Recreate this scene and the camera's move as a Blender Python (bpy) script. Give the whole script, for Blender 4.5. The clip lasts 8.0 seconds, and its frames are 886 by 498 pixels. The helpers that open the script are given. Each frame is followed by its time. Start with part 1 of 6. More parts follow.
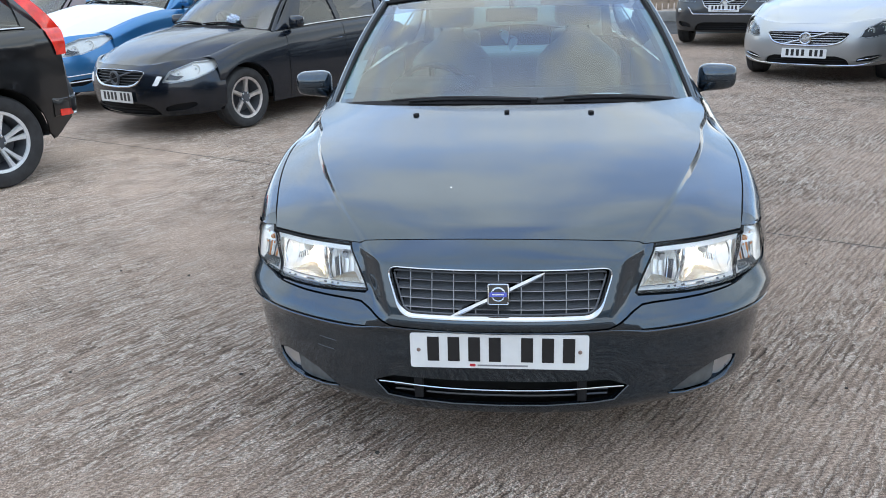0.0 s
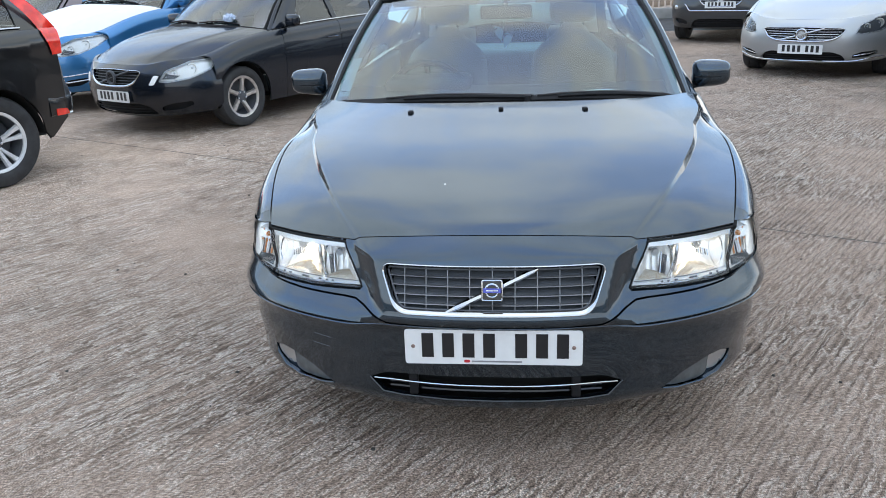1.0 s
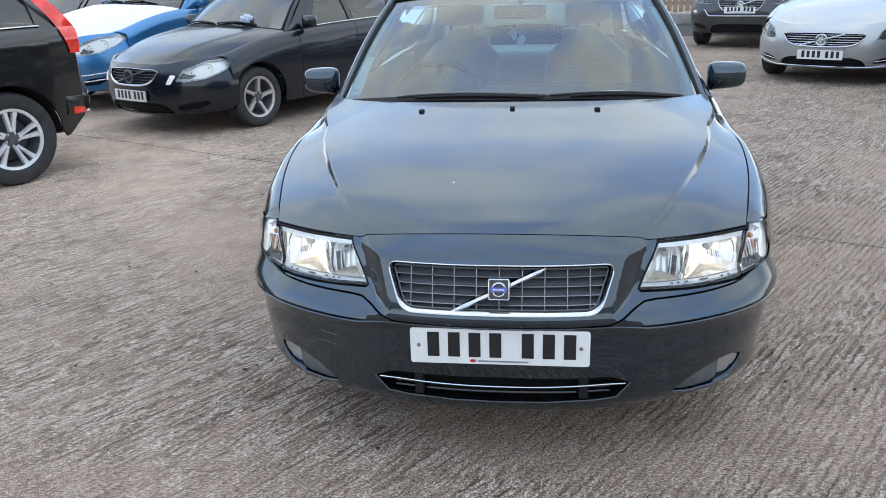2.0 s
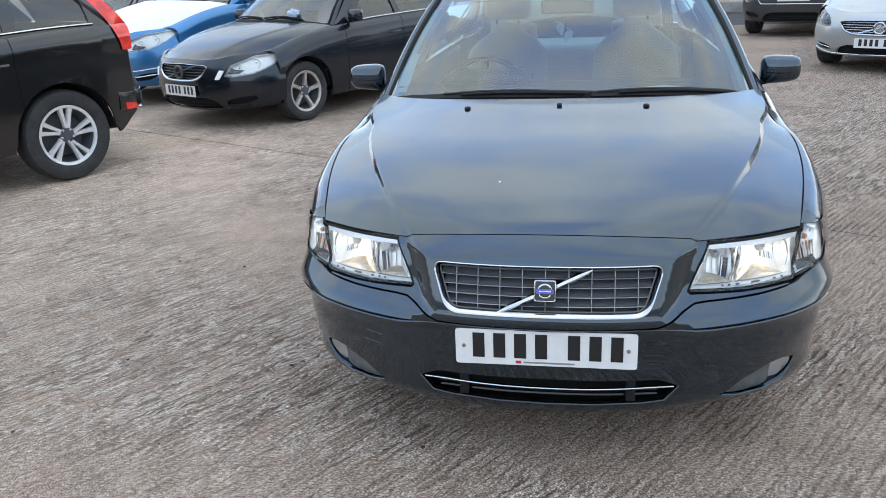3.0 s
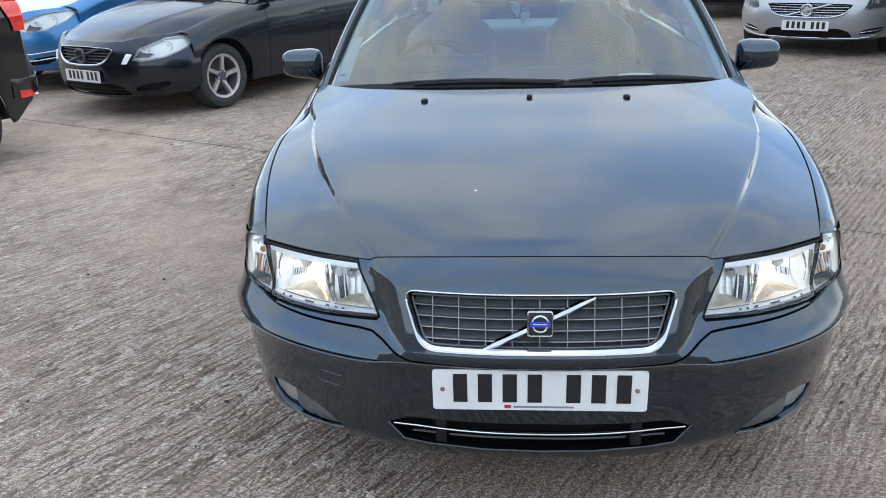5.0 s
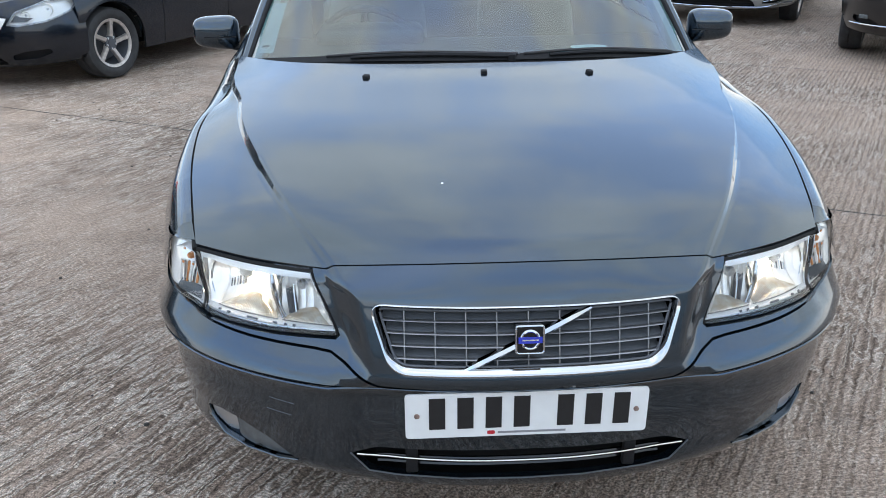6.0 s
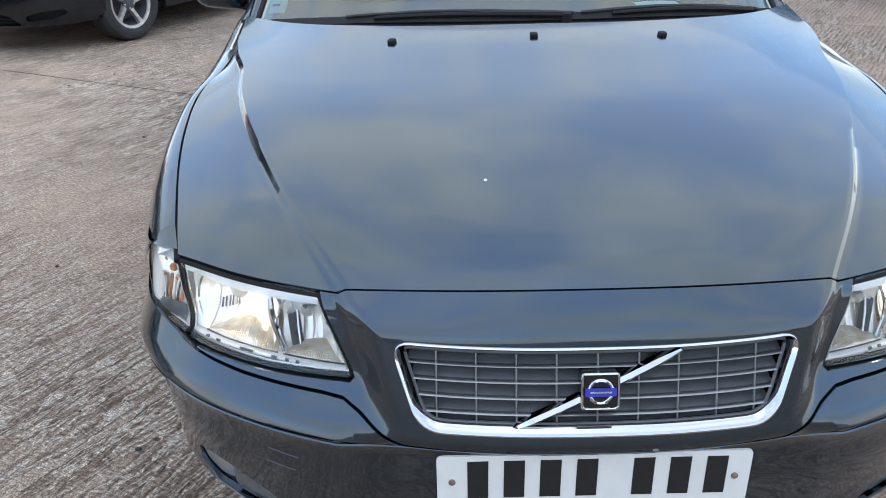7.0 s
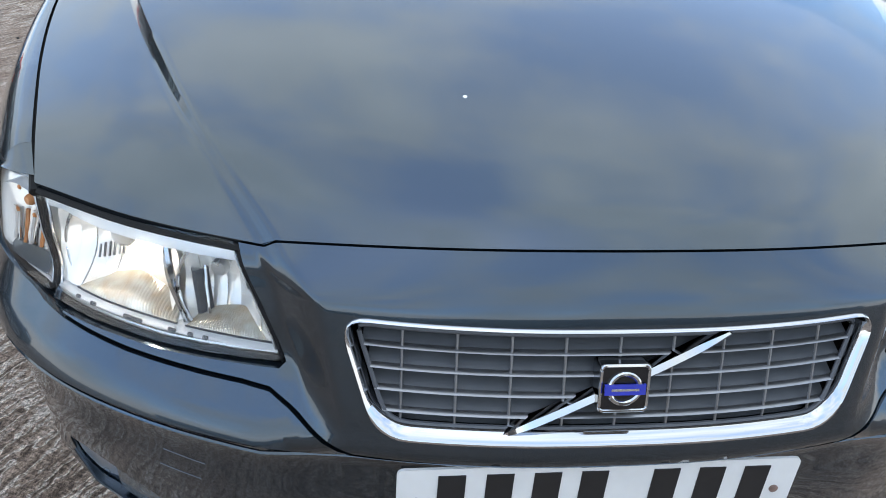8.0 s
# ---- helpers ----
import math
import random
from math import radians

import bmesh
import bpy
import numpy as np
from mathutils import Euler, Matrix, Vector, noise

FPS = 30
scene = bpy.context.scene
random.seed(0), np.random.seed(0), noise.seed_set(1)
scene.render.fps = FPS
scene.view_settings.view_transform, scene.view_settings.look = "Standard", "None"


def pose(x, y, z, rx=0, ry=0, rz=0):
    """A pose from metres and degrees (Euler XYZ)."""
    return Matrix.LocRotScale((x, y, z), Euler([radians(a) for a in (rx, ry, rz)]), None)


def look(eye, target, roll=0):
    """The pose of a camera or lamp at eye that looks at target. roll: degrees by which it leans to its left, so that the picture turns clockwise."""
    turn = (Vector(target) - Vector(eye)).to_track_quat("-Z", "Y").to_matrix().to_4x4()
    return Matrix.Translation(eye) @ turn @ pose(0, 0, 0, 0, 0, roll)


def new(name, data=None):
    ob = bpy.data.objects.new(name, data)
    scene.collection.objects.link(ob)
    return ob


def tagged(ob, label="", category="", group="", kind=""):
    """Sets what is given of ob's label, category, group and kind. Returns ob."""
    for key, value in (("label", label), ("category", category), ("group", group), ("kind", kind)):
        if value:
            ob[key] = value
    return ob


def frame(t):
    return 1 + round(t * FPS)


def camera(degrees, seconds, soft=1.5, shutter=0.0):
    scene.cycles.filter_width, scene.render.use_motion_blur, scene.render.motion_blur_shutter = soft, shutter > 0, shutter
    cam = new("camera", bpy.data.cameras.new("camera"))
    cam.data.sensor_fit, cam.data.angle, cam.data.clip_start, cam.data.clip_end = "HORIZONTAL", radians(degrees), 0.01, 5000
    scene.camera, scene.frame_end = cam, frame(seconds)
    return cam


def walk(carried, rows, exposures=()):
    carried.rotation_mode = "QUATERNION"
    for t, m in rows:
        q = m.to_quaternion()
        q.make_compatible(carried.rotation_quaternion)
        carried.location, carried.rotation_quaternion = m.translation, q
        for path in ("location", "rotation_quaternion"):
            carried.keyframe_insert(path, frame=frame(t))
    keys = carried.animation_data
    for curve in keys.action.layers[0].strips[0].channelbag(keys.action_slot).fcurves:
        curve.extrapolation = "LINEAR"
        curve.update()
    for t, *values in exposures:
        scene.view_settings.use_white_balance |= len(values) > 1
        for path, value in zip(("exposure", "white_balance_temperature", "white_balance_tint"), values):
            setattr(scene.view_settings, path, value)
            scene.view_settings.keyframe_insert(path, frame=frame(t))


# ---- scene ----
cam = camera(57.5, 8.0, 0.9)
PATH = [
    (0, (0.082, -2.122, 1.502), (-0.126, -0.246, 0.84), -1.8),
    (0.5, (0.091, -2.129, 1.502), (-0.114, -0.254, 0.837), -1.9),
    (1, (0.097, -2.129, 1.499), (-0.108, -0.254, 0.833), -2.1),
    (2.3, (0.138, -2.103, 1.473), (-0.138, -0.233, 0.82), -1.7),
    (2.5, (0.148, -2.097, 1.482), (-0.161, -0.234, 0.822), -2.0),
    (3, (0.115, -2.098, 1.499), (-0.237, -0.248, 0.827), -2.6),
    (3.5, (0.015, -2.105, 1.511), (-0.211, -0.235, 0.837), -2.5),
    (4, (-0.042, -2.035, 1.482), (-0.167, -0.151, 0.824), -1.2),
    (4.5, (-0.033, -1.852, 1.476), (-0.192, 0.021, 0.792), -1.7),
    (4.7, (-0.038, -1.792, 1.472), (-0.229, 0.075, 0.78), -2.0),
    (5.8, (-0.235, -1.49, 1.469), (-0.171, 0.342, 0.667), -0.7),
    (6, (-0.245, -1.424, 1.447), (-0.157, 0.406, 0.647), -0.5),
    (6.5, (-0.217, -1.206, 1.429), (-0.175, 0.618, 0.61), -1.2),
    (7, (-0.244, -1.028, 1.381), (-0.239, 0.764, 0.494), -1.3),
    (7.5, (-0.31, -0.883, 1.352), (-0.166, 0.871, 0.402), 0.2),
    (8, (-0.318, -0.691, 1.227), (-0.086, 1.007, 0.195), 4.0),
]
walk(cam, [(t, look(eye, target, roll)) for t, eye, target, roll in PATH])

# ---- world, sun and exposure ----
SUN_EL, SUN_ROT = radians(82), radians(-150)
world = bpy.data.worlds.new("sky")
scene.world = world
world.use_nodes = True
wn, wl = world.node_tree.nodes, world.node_tree.links
wn.clear()
sky = wn.new("ShaderNodeTexSky")
sky.sky_type, sky.sun_disc = "NISHITA", False
sky.sun_elevation, sky.sun_rotation = SUN_EL, SUN_ROT
sky.air_density, sky.dust_density, sky.ozone_density = 1.0, 0.6, 0.6
blue = wn.new("ShaderNodeBackground")
blue.inputs["Strength"].default_value = 0.43
clear_blue = wn.new("ShaderNodeMix")
clear_blue.data_type, clear_blue.blend_type = "RGBA", "MULTIPLY"
clear_blue.inputs[0].default_value, clear_blue.inputs[7].default_value = 1.0, (0.89, 1.0, 1.06, 1)
wl.new(sky.outputs[0], clear_blue.inputs[6])
wl.new(clear_blue.outputs[2], blue.inputs[0])
cloud = wn.new("ShaderNodeBackground")
cloud.inputs["Strength"].default_value = 2.05
coords = wn.new("ShaderNodeTexCoord")
stretch = wn.new("ShaderNodeMapping")
stretch.inputs["Scale"].default_value = (1.0, 1.0, 1.7)
stretch.inputs["Location"].default_value = (1.35, 0.7, 0.4)
wl.new(coords.outputs["Generated"], stretch.inputs[0])
puffs = wn.new("ShaderNodeTexNoise")
puffs.inputs["Scale"].default_value, puffs.inputs["Detail"].default_value = 2.5, 7.0
puffs.inputs["Roughness"].default_value = 0.57
wl.new(stretch.outputs[0], puffs.inputs["Vector"])
cover = wn.new("ShaderNodeValToRGB")
cover.color_ramp.elements[0].position, cover.color_ramp.elements[1].position = 0.385, 0.595
wl.new(puffs.outputs["Fac"], cover.inputs[0])
greys = wn.new("ShaderNodeTexNoise")
greys.inputs["Scale"].default_value, greys.inputs["Detail"].default_value = 4.5, 5.0
wl.new(stretch.outputs[0], greys.inputs["Vector"])
tone = wn.new("ShaderNodeValToRGB")
tone.color_ramp.elements[0].position, tone.color_ramp.elements[1].position = 0.3, 0.72
tone.color_ramp.elements[0].color, tone.color_ramp.elements[1].color = (0.585, 0.67, 0.715, 1), (0.825, 0.93, 0.975, 1)
wl.new(greys.outputs["Fac"], tone.inputs[0])
# cloud is thinner, and so brighter, high up
high = wn.new("ShaderNodeMapRange")
high.inputs["From Min"].default_value, high.inputs["From Max"].default_value = 0.25, 0.98
high.inputs["To Min"].default_value, high.inputs["To Max"].default_value = 0.76, 1.05
thin = wn.new("ShaderNodeVectorMath")
thin.operation = "SCALE"
wl.new(tone.outputs[0], thin.inputs[0])
wl.new(high.outputs[0], thin.inputs["Scale"])
wl.new(thin.outputs[0], cloud.inputs[0])
both = wn.new("ShaderNodeMixShader")
wl.new(cover.outputs[0], both.inputs[0])
wl.new(blue.outputs[0], both.inputs[1])
wl.new(cloud.outputs[0], both.inputs[2])
sky_out = wn.new("ShaderNodeOutputWorld")
# pale haze low over the horizon
haze = wn.new("ShaderNodeBackground")
haze.inputs["Color"].default_value, haze.inputs["Strength"].default_value = (1.0, 0.99, 0.97, 1), 2.0
up_part = wn.new("ShaderNodeSeparateXYZ")
wl.new(coords.outputs["Generated"], up_part.inputs[0])
low_sky = wn.new("ShaderNodeMapRange")
low_sky.interpolation_type = "SMOOTHSTEP"
low_sky.inputs["From Min"].default_value, low_sky.inputs["From Max"].default_value = 0.24, 0.05
wl.new(up_part.outputs["Z"], low_sky.inputs["Value"])
wl.new(up_part.outputs["Z"], high.inputs["Value"])
hazy = wn.new("ShaderNodeMixShader")
wl.new(low_sky.outputs[0], hazy.inputs[0])
wl.new(both.outputs[0], hazy.inputs[1])
wl.new(haze.outputs[0], hazy.inputs[2])
wl.new(hazy.outputs[0], sky_out.inputs[0])

sun_data = bpy.data.lights.new("sun", "SUN")
sun_data.energy, sun_data.angle, sun_data.color = 1.0, radians(150), (1.0, 0.92, 0.78)
sun = new("sun", sun_data)
to_sun = Vector((math.sin(SUN_ROT) * math.cos(SUN_EL), math.cos(SUN_ROT) * math.cos(SUN_EL), math.sin(SUN_EL)))
sun.matrix_world = look(to_sun * 50, (0, 0, 0))


# ---- materials ----
def shade(name, colour, rough=0.5, metal=0.0, coat=0.0, coat_rough=0.03, vary=0.0, scale=8.0, bump=0.0, bump_scale=60.0, second=None, spec=0.5, rough_vary=0.0, detail=5.0):
    """A principled surface with broad variation, fine grain and a little relief."""
    m = bpy.data.materials.new(name)
    m.use_nodes = True
    n, l = m.node_tree.nodes, m.node_tree.links
    b = n["Principled BSDF"]
    b.inputs["Base Color"].default_value = (*colour, 1)
    b.inputs["Roughness"].default_value, b.inputs["Metallic"].default_value = rough, metal
    b.inputs["Coat Weight"].default_value, b.inputs["Coat Roughness"].default_value = coat, coat_rough
    b.inputs["Specular IOR Level"].default_value = spec
    if vary or bump or rough_vary:
        tc = n.new("ShaderNodeTexCoord")
    if vary:
        big = n.new("ShaderNodeTexNoise")
        big.inputs["Scale"].default_value, big.inputs["Detail"].default_value = scale, detail
        l.new(tc.outputs["Object"], big.inputs["Vector"])
        ramp = n.new("ShaderNodeValToRGB")
        low = second or tuple(c * (1 - vary) for c in colour)
        high = tuple(min(1, c * (1 + vary)) for c in colour)
        ramp.color_ramp.elements[0].color, ramp.color_ramp.elements[1].color = (*low, 1), (*high, 1)
        ramp.color_ramp.elements[0].position, ramp.color_ramp.elements[1].position = 0.3, 0.7
        l.new(big.outputs["Fac"], ramp.inputs[0])
        l.new(ramp.outputs[0], b.inputs["Base Color"])
    if rough_vary:
        dust = n.new("ShaderNodeTexNoise")
        dust.inputs["Scale"].default_value, dust.inputs["Detail"].default_value = scale * 0.7, 6.0
        l.new(tc.outputs["Object"], dust.inputs["Vector"])
        span = n.new("ShaderNodeMapRange")
        span.inputs["To Min"].default_value, span.inputs["To Max"].default_value = max(0, rough - rough_vary), rough + rough_vary
        l.new(dust.outputs["Fac"], span.inputs["Value"])
        l.new(span.outputs[0], b.inputs["Roughness"])
    if bump:
        fine = n.new("ShaderNodeTexNoise")
        fine.inputs["Scale"].default_value, fine.inputs["Detail"].default_value = bump_scale, 4.0
        l.new(tc.outputs["Object"], fine.inputs["Vector"])
        lift = n.new("ShaderNodeBump")
        lift.inputs["Strength"].default_value, lift.inputs["Distance"].default_value = bump, 0.004
        l.new(fine.outputs["Fac"], lift.inputs["Height"])
        l.new(lift.outputs[0], b.inputs["Normal"])
    return m


def pane(name, tint, gloss=1.0, rough=0.0, ior=1.5):
    """Thin glass: clear with a tint, and mirrored by its angle."""
    m = bpy.data.materials.new(name)
    m.use_nodes = True
    n, l = m.node_tree.nodes, m.node_tree.links
    n.remove(n["Principled BSDF"])
    clear, shine, mix, edge = n.new("ShaderNodeBsdfTransparent"), n.new("ShaderNodeBsdfGlossy"), n.new("ShaderNodeMixShader"), n.new("ShaderNodeFresnel")
    clear.inputs[0].default_value = (*tint, 1)
    shine.inputs["Roughness"].default_value = rough
    shine.inputs["Color"].default_value = (gloss, gloss, gloss, 1)
    edge.inputs["IOR"].default_value = ior
    l.new(edge.outputs[0], mix.inputs[0])
    l.new(clear.outputs[0], mix.inputs[1])
    l.new(shine.outputs[0], mix.inputs[2])
    l.new(mix.outputs[0], n["Material Output"].inputs["Surface"])
    return m


PAINT = shade("grey_blue_metallic_paint", (0.031, 0.050, 0.070), 0.25, 0.92, 1.0, 0.042, 0.06, 900.0, detail=1.0)
PAINT.node_tree.nodes["Principled BSDF"].inputs["Coat IOR"].default_value = 1.55
NAVY = shade("charcoal_paint", (0.007, 0.011, 0.018), 0.24, 0.3, 0.6, 0.03, 0.1, 500.0, spec=0.4)
BLACK_PAINT = shade("black_paint", (0.004, 0.004, 0.005), 0.3, 0.2, 1.0, 0.02, 0.1, 400.0)
SILVER = shade("silver_paint", (0.38, 0.395, 0.40), 0.36, 0.6, 1.0, 0.04, 0.06, 600.0)
BLUE = shade("bright_blue_paint", (0.03, 0.17, 0.38), 0.3, 0.5, 1.0, 0.03, 0.1, 500.0)
WHITE_FILM = shade("white_film", (0.70, 0.72, 0.74), 0.5, 0, 0.2, 0.2, 0.03, 6.0)
PICKUP_PAINT = shade("dark_grey_paint", (0.03, 0.032, 0.034), 0.4, 0.3, 0.8, 0.06, 0.1, 500.0)
MAROON = shade("maroon_grey_paint", (0.16, 0.13, 0.14), 0.35, 0.5, 1.0, 0.04, 0.06, 500.0)
DULL_ALLOY = shade("dusty_alloy", (0.50, 0.46, 0.43), 0.38, 0.6, 0.2, 0.15, 0.2, 30.0)
CHROME = shade("chrome", (0.50, 0.51, 0.525), 0.06, 1.0, rough_vary=0.04, scale=30)
SATIN = shade("satin_silver", (0.55, 0.56, 0.57), 0.28, 0.9, rough_vary=0.06, scale=40)
GRILLE_SILVER = shade("dull_grille_silver", (0.27, 0.275, 0.285), 0.36, 0.85, rough_vary=0.08, vary=0.08, scale=40)
ALLOY = shade("alloy_silver", (0.76, 0.77, 0.78), 0.26, 0.4, 0.4, 0.1, 0.08, 40.0)
DARK_PLASTIC = shade("black_plastic", (0.012, 0.012, 0.013), 0.62, bump=0.15, bump_scale=300, vary=0.2, scale=40, spec=0.2)
GLOSS_BLACK = shade("gloss_black_plastic", (0.008, 0.008, 0.009), 0.15, vary=0.1, scale=30)
FIN = shade("louvre_plastic", (0.060, 0.065, 0.072), 0.5, vary=0.12, scale=30)
GREY_PLASTIC = shade("grey_plastic", (0.07, 0.075, 0.085), 0.45, vary=0.12, scale=30)
RUBBER = shade("tyre_rubber", (0.027, 0.027, 0.028), 0.75, bump=0.3, bump_scale=120, vary=0.35, scale=14)
# near-black standing in for shade behind panel gaps, in arches and bumpers
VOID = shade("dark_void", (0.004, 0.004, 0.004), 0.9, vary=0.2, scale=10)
BEIGE = shade("beige_leather", (0.30, 0.298, 0.275), 0.55, bump=0.3, bump_scale=200, vary=0.1, scale=9)
BEIGE_TRIM = shade("beige_trim", (0.44, 0.45, 0.42), 0.6, bump=0.2, bump_scale=160, vary=0.1, scale=7)
DASH = shade("grey_dash", (0.05, 0.055, 0.06), 0.6, bump=0.25, bump_scale=260, vary=0.15, scale=12)
PLATE = shade("white_plate", (0.70, 0.70, 0.685), 0.35, 0, 0.4, 0.1, 0.04, 25.0)
BAR = shade("black_character", (0.012, 0.012, 0.013), 0.4, vary=0.15, scale=60)
RED_BAR = shade("red_print", (0.45, 0.02, 0.03), 0.4, vary=0.1, scale=60)
GREY_BAR = shade("grey_print", (0.22, 0.22, 0.23), 0.4, vary=0.1, scale=60)
SCREW = shade("dull_screw", (0.28, 0.2, 0.17), 0.45, 0.6, vary=0.3, scale=90)
BADGE_BLUE = shade("badge_blue", (0.02, 0.035, 0.36), 0.25, 0, 0.8, 0.05, 0.08, 60.0)
LAMP_SILVER = shade("lamp_reflector", (1.0, 0.97, 0.92), 0.10, 0.28, rough_vary=0.05, scale=60)
LAMP_BROW = shade("lamp_brow_silver", (0.90, 0.90, 0.90), 0.3, 0.2, rough_vary=0.05, scale=40)
LAMP_WHITE = shade("lamp_bezel", (0.95, 0.94, 0.91), 0.3, 0.05, rough_vary=0.08, scale=40)
LAMP_AMBER = shade("amber_bulb", (0.72, 0.30, 0.11), 0.25, vary=0.2, scale=60)
BULB = bpy.data.materials.new("lit_bulb")
BULB.use_nodes = True
bulb_glow = BULB.node_tree.nodes["Principled BSDF"]
bulb_glow.inputs["Base Color"].default_value = (0.9, 0.85, 0.75, 1)
bulb_glow.inputs["Emission Color"].default_value, bulb_glow.inputs["Emission Strength"].default_value = (1.0, 0.87, 0.68, 1), 100.0
FLUTE = shade("fluted_lamp_glass", (0.92, 0.84, 0.72), 0.10, 0.5, vary=0.3, scale=38, second=(0.74, 0.60, 0.44))
RED_LAMP = shade("red_lamp", (0.78, 0.03, 0.015), 0.12, 0, 1.0, 0.02, 0.25, 14.0)
FOG_GLASS = shade("fog_lamp_glass", (0.085, 0.095, 0.10), 0.2, 0.2, 0.6, 0.04, 0.2, 30.0)
MIRROR = shade("mirror_glass", (0.85, 0.86, 0.87), 0.02, 1.0)
RAG = shade("blue_white_cloth", (0.62, 0.68, 0.78), 0.9, vary=0.45, scale=60, second=(0.12, 0.2, 0.42), bump=0.5, bump_scale=90)
FRESHENER = shade("pale_card", (0.93, 0.95, 0.94), 0.7, vary=0.05, scale=40)
STICKER = shade("pale_sticker", (0.40, 0.46, 0.47), 0.6, vary=0.15, scale=30)
CHIP = shade("bare_chip", (0.8, 0.8, 0.78), 0.6, vary=0.1, scale=400)
SCREEN_GLASS = pane("windscreen_glass", (0.66, 0.93, 0.95), 1.0, 0.0, 2.0)
TINT_BAND = pane("tinted_band_glass", (0.34, 0.48, 0.62), 1.0, 0.0, 2.2)
SIDE_GLASS = pane("side_glass", (0.35, 0.42, 0.42), 1.0, 0.0, 1.8)
CLEAR_GLASS = pane("clear_side_glass", (0.58, 0.66, 0.65), 1.0, 0.0, 1.6)
LENS = pane("clear_lens", (0.95, 0.97, 0.98), 1.0, 0.0, 1.45)
for g in (SCREEN_GLASS, TINT_BAND, SIDE_GLASS, CLEAR_GLASS, LENS):
    g.use_transparent_shadow = True
PLINTH = shade("concrete_plinth", (0.30, 0.29, 0.27), 0.85, bump=0.5, bump_scale=30, vary=0.25, scale=3)
TIMBER = shade("weathered_timber", (0.34, 0.25, 0.18), 0.8, bump=0.5, bump_scale=50, vary=0.35, scale=5)
BRICK = shade("brown_brick_wall", (0.15, 0.125, 0.11), 0.85, bump=0.5, bump_scale=14, vary=0.35, scale=1.2)


# ---- mesh tools ----
from mathutils.geometry import delaunay_2d_cdt

class Shape:
    """Vertices and faces on the way to one mesh."""

    def __init__(self):
        self.v, self.f = [], []

    def add(self, verts, faces):
        k = len(self.v)
        self.v.extend(tuple(p) for p in verts)
        self.f.extend(tuple(i + k for i in q) for q in faces)
        return self

    def moved(self, m):
        out = Shape()
        out.v = [tuple(m @ Vector(p)) for p in self.v]
        flip = m.to_3x3().determinant() < 0
        out.f = [tuple(reversed(q)) for q in self.f] if flip else list(self.f)
        return out

    def join(self, other):
        return self.add(other.v, other.f)


FLIP = Matrix.Diagonal((-1, 1, 1, 1))


def part(name, shape, material, parent=None, label="", sharp=35, smooth=True):
    """Links a shape as one mesh object, under a thing or a part if one is given."""
    me = bpy.data.meshes.new(name)
    me.from_pydata(shape.v, [], shape.f)
    me.materials.append(material)
    if smooth:
        me.shade_smooth()
        me.set_sharp_from_angle(angle=radians(sharp))
    me.update()
    ob = new(name, me)
    if parent is not None:
        ob.parent = parent
    return tagged(ob, label)


def thing(name, m, label, category, group=""):
    ob = new(name)
    ob.matrix_world = m
    ob.empty_display_size = 0.1
    return tagged(ob, label, category, group)


def curve(pts):
    """A smooth function through points (t, value, value...), straight on past its ends."""
    t = [p[0] for p in pts]
    v = [np.array(p[1:], float) for p in pts]
    n = len(t)
    s = [(v[i + 1] - v[i]) / (t[i + 1] - t[i]) for i in range(n - 1)]
    d = [s[0]]
    for i in range(1, n - 1):
        h0, h1 = t[i] - t[i - 1], t[i + 1] - t[i]
        d.append((s[i - 1] * h1 + s[i] * h0) / (h0 + h1))
    d.append(s[-1])
    one = len(pts[0]) == 2

    def f(x):
        if x <= t[0]:
            r = v[0] + d[0] * (x - t[0])
        elif x >= t[-1]:
            r = v[-1] + d[-1] * (x - t[-1])
        else:
            i = max(j for j in range(n - 1) if t[j] <= x)
            h = t[i + 1] - t[i]
            q = (x - t[i]) / h
            r = v[i] * (1 + 2 * q) * (1 - q) ** 2 + d[i] * h * q * (1 - q) ** 2 + v[i + 1] * q * q * (3 - 2 * q) + d[i + 1] * h * q * q * (q - 1)
        return float(r[0]) if one else r

    return f


def even(pts):
    """The same for a line across a car, alike on both sides of its middle."""
    return curve([(-p[0], *p[1:]) for p in reversed(pts[1:])] + list(pts))


def ease(a, b, x):
    q = min(1, max(0, (x - a) / (b - a)))
    return q * q * (3 - 2 * q)


def inside(p, poly):
    x, y = p
    hit = False
    for i in range(len(poly)):
        (x0, y0), (x1, y1) = poly[i - 1], poly[i]
        if (y0 > y) != (y1 > y) and x < (x1 - x0) * (y - y0) / (y1 - y0) + x0:
            hit = not hit
    return hit


def finer(poly, step):
    out = []
    for i in range(len(poly)):
        a, b = Vector(poly[i]), Vector(poly[(i + 1) % len(poly)])
        k = max(1, round((b - a).length / step))
        out += [tuple(a.lerp(b, j / k)) for j in range(k)]
    return out


def rounded(poly, r, n=4):
    """A polygon with its corners rounded."""
    out = []
    for i in range(len(poly)):
        p, c, q = Vector(poly[i - 1]), Vector(poly[i]), Vector(poly[(i + 1) % len(poly)])
        k = min(r, (p - c).length * 0.45, (q - c).length * 0.45)
        a, b = c + (p - c).normalized() * k, c + (q - c).normalized() * k
        for j in range(n + 1):
            t = j / n
            out.append(tuple(a * (1 - t) ** 2 + c * 2 * t * (1 - t) + b * t * t))
    return out


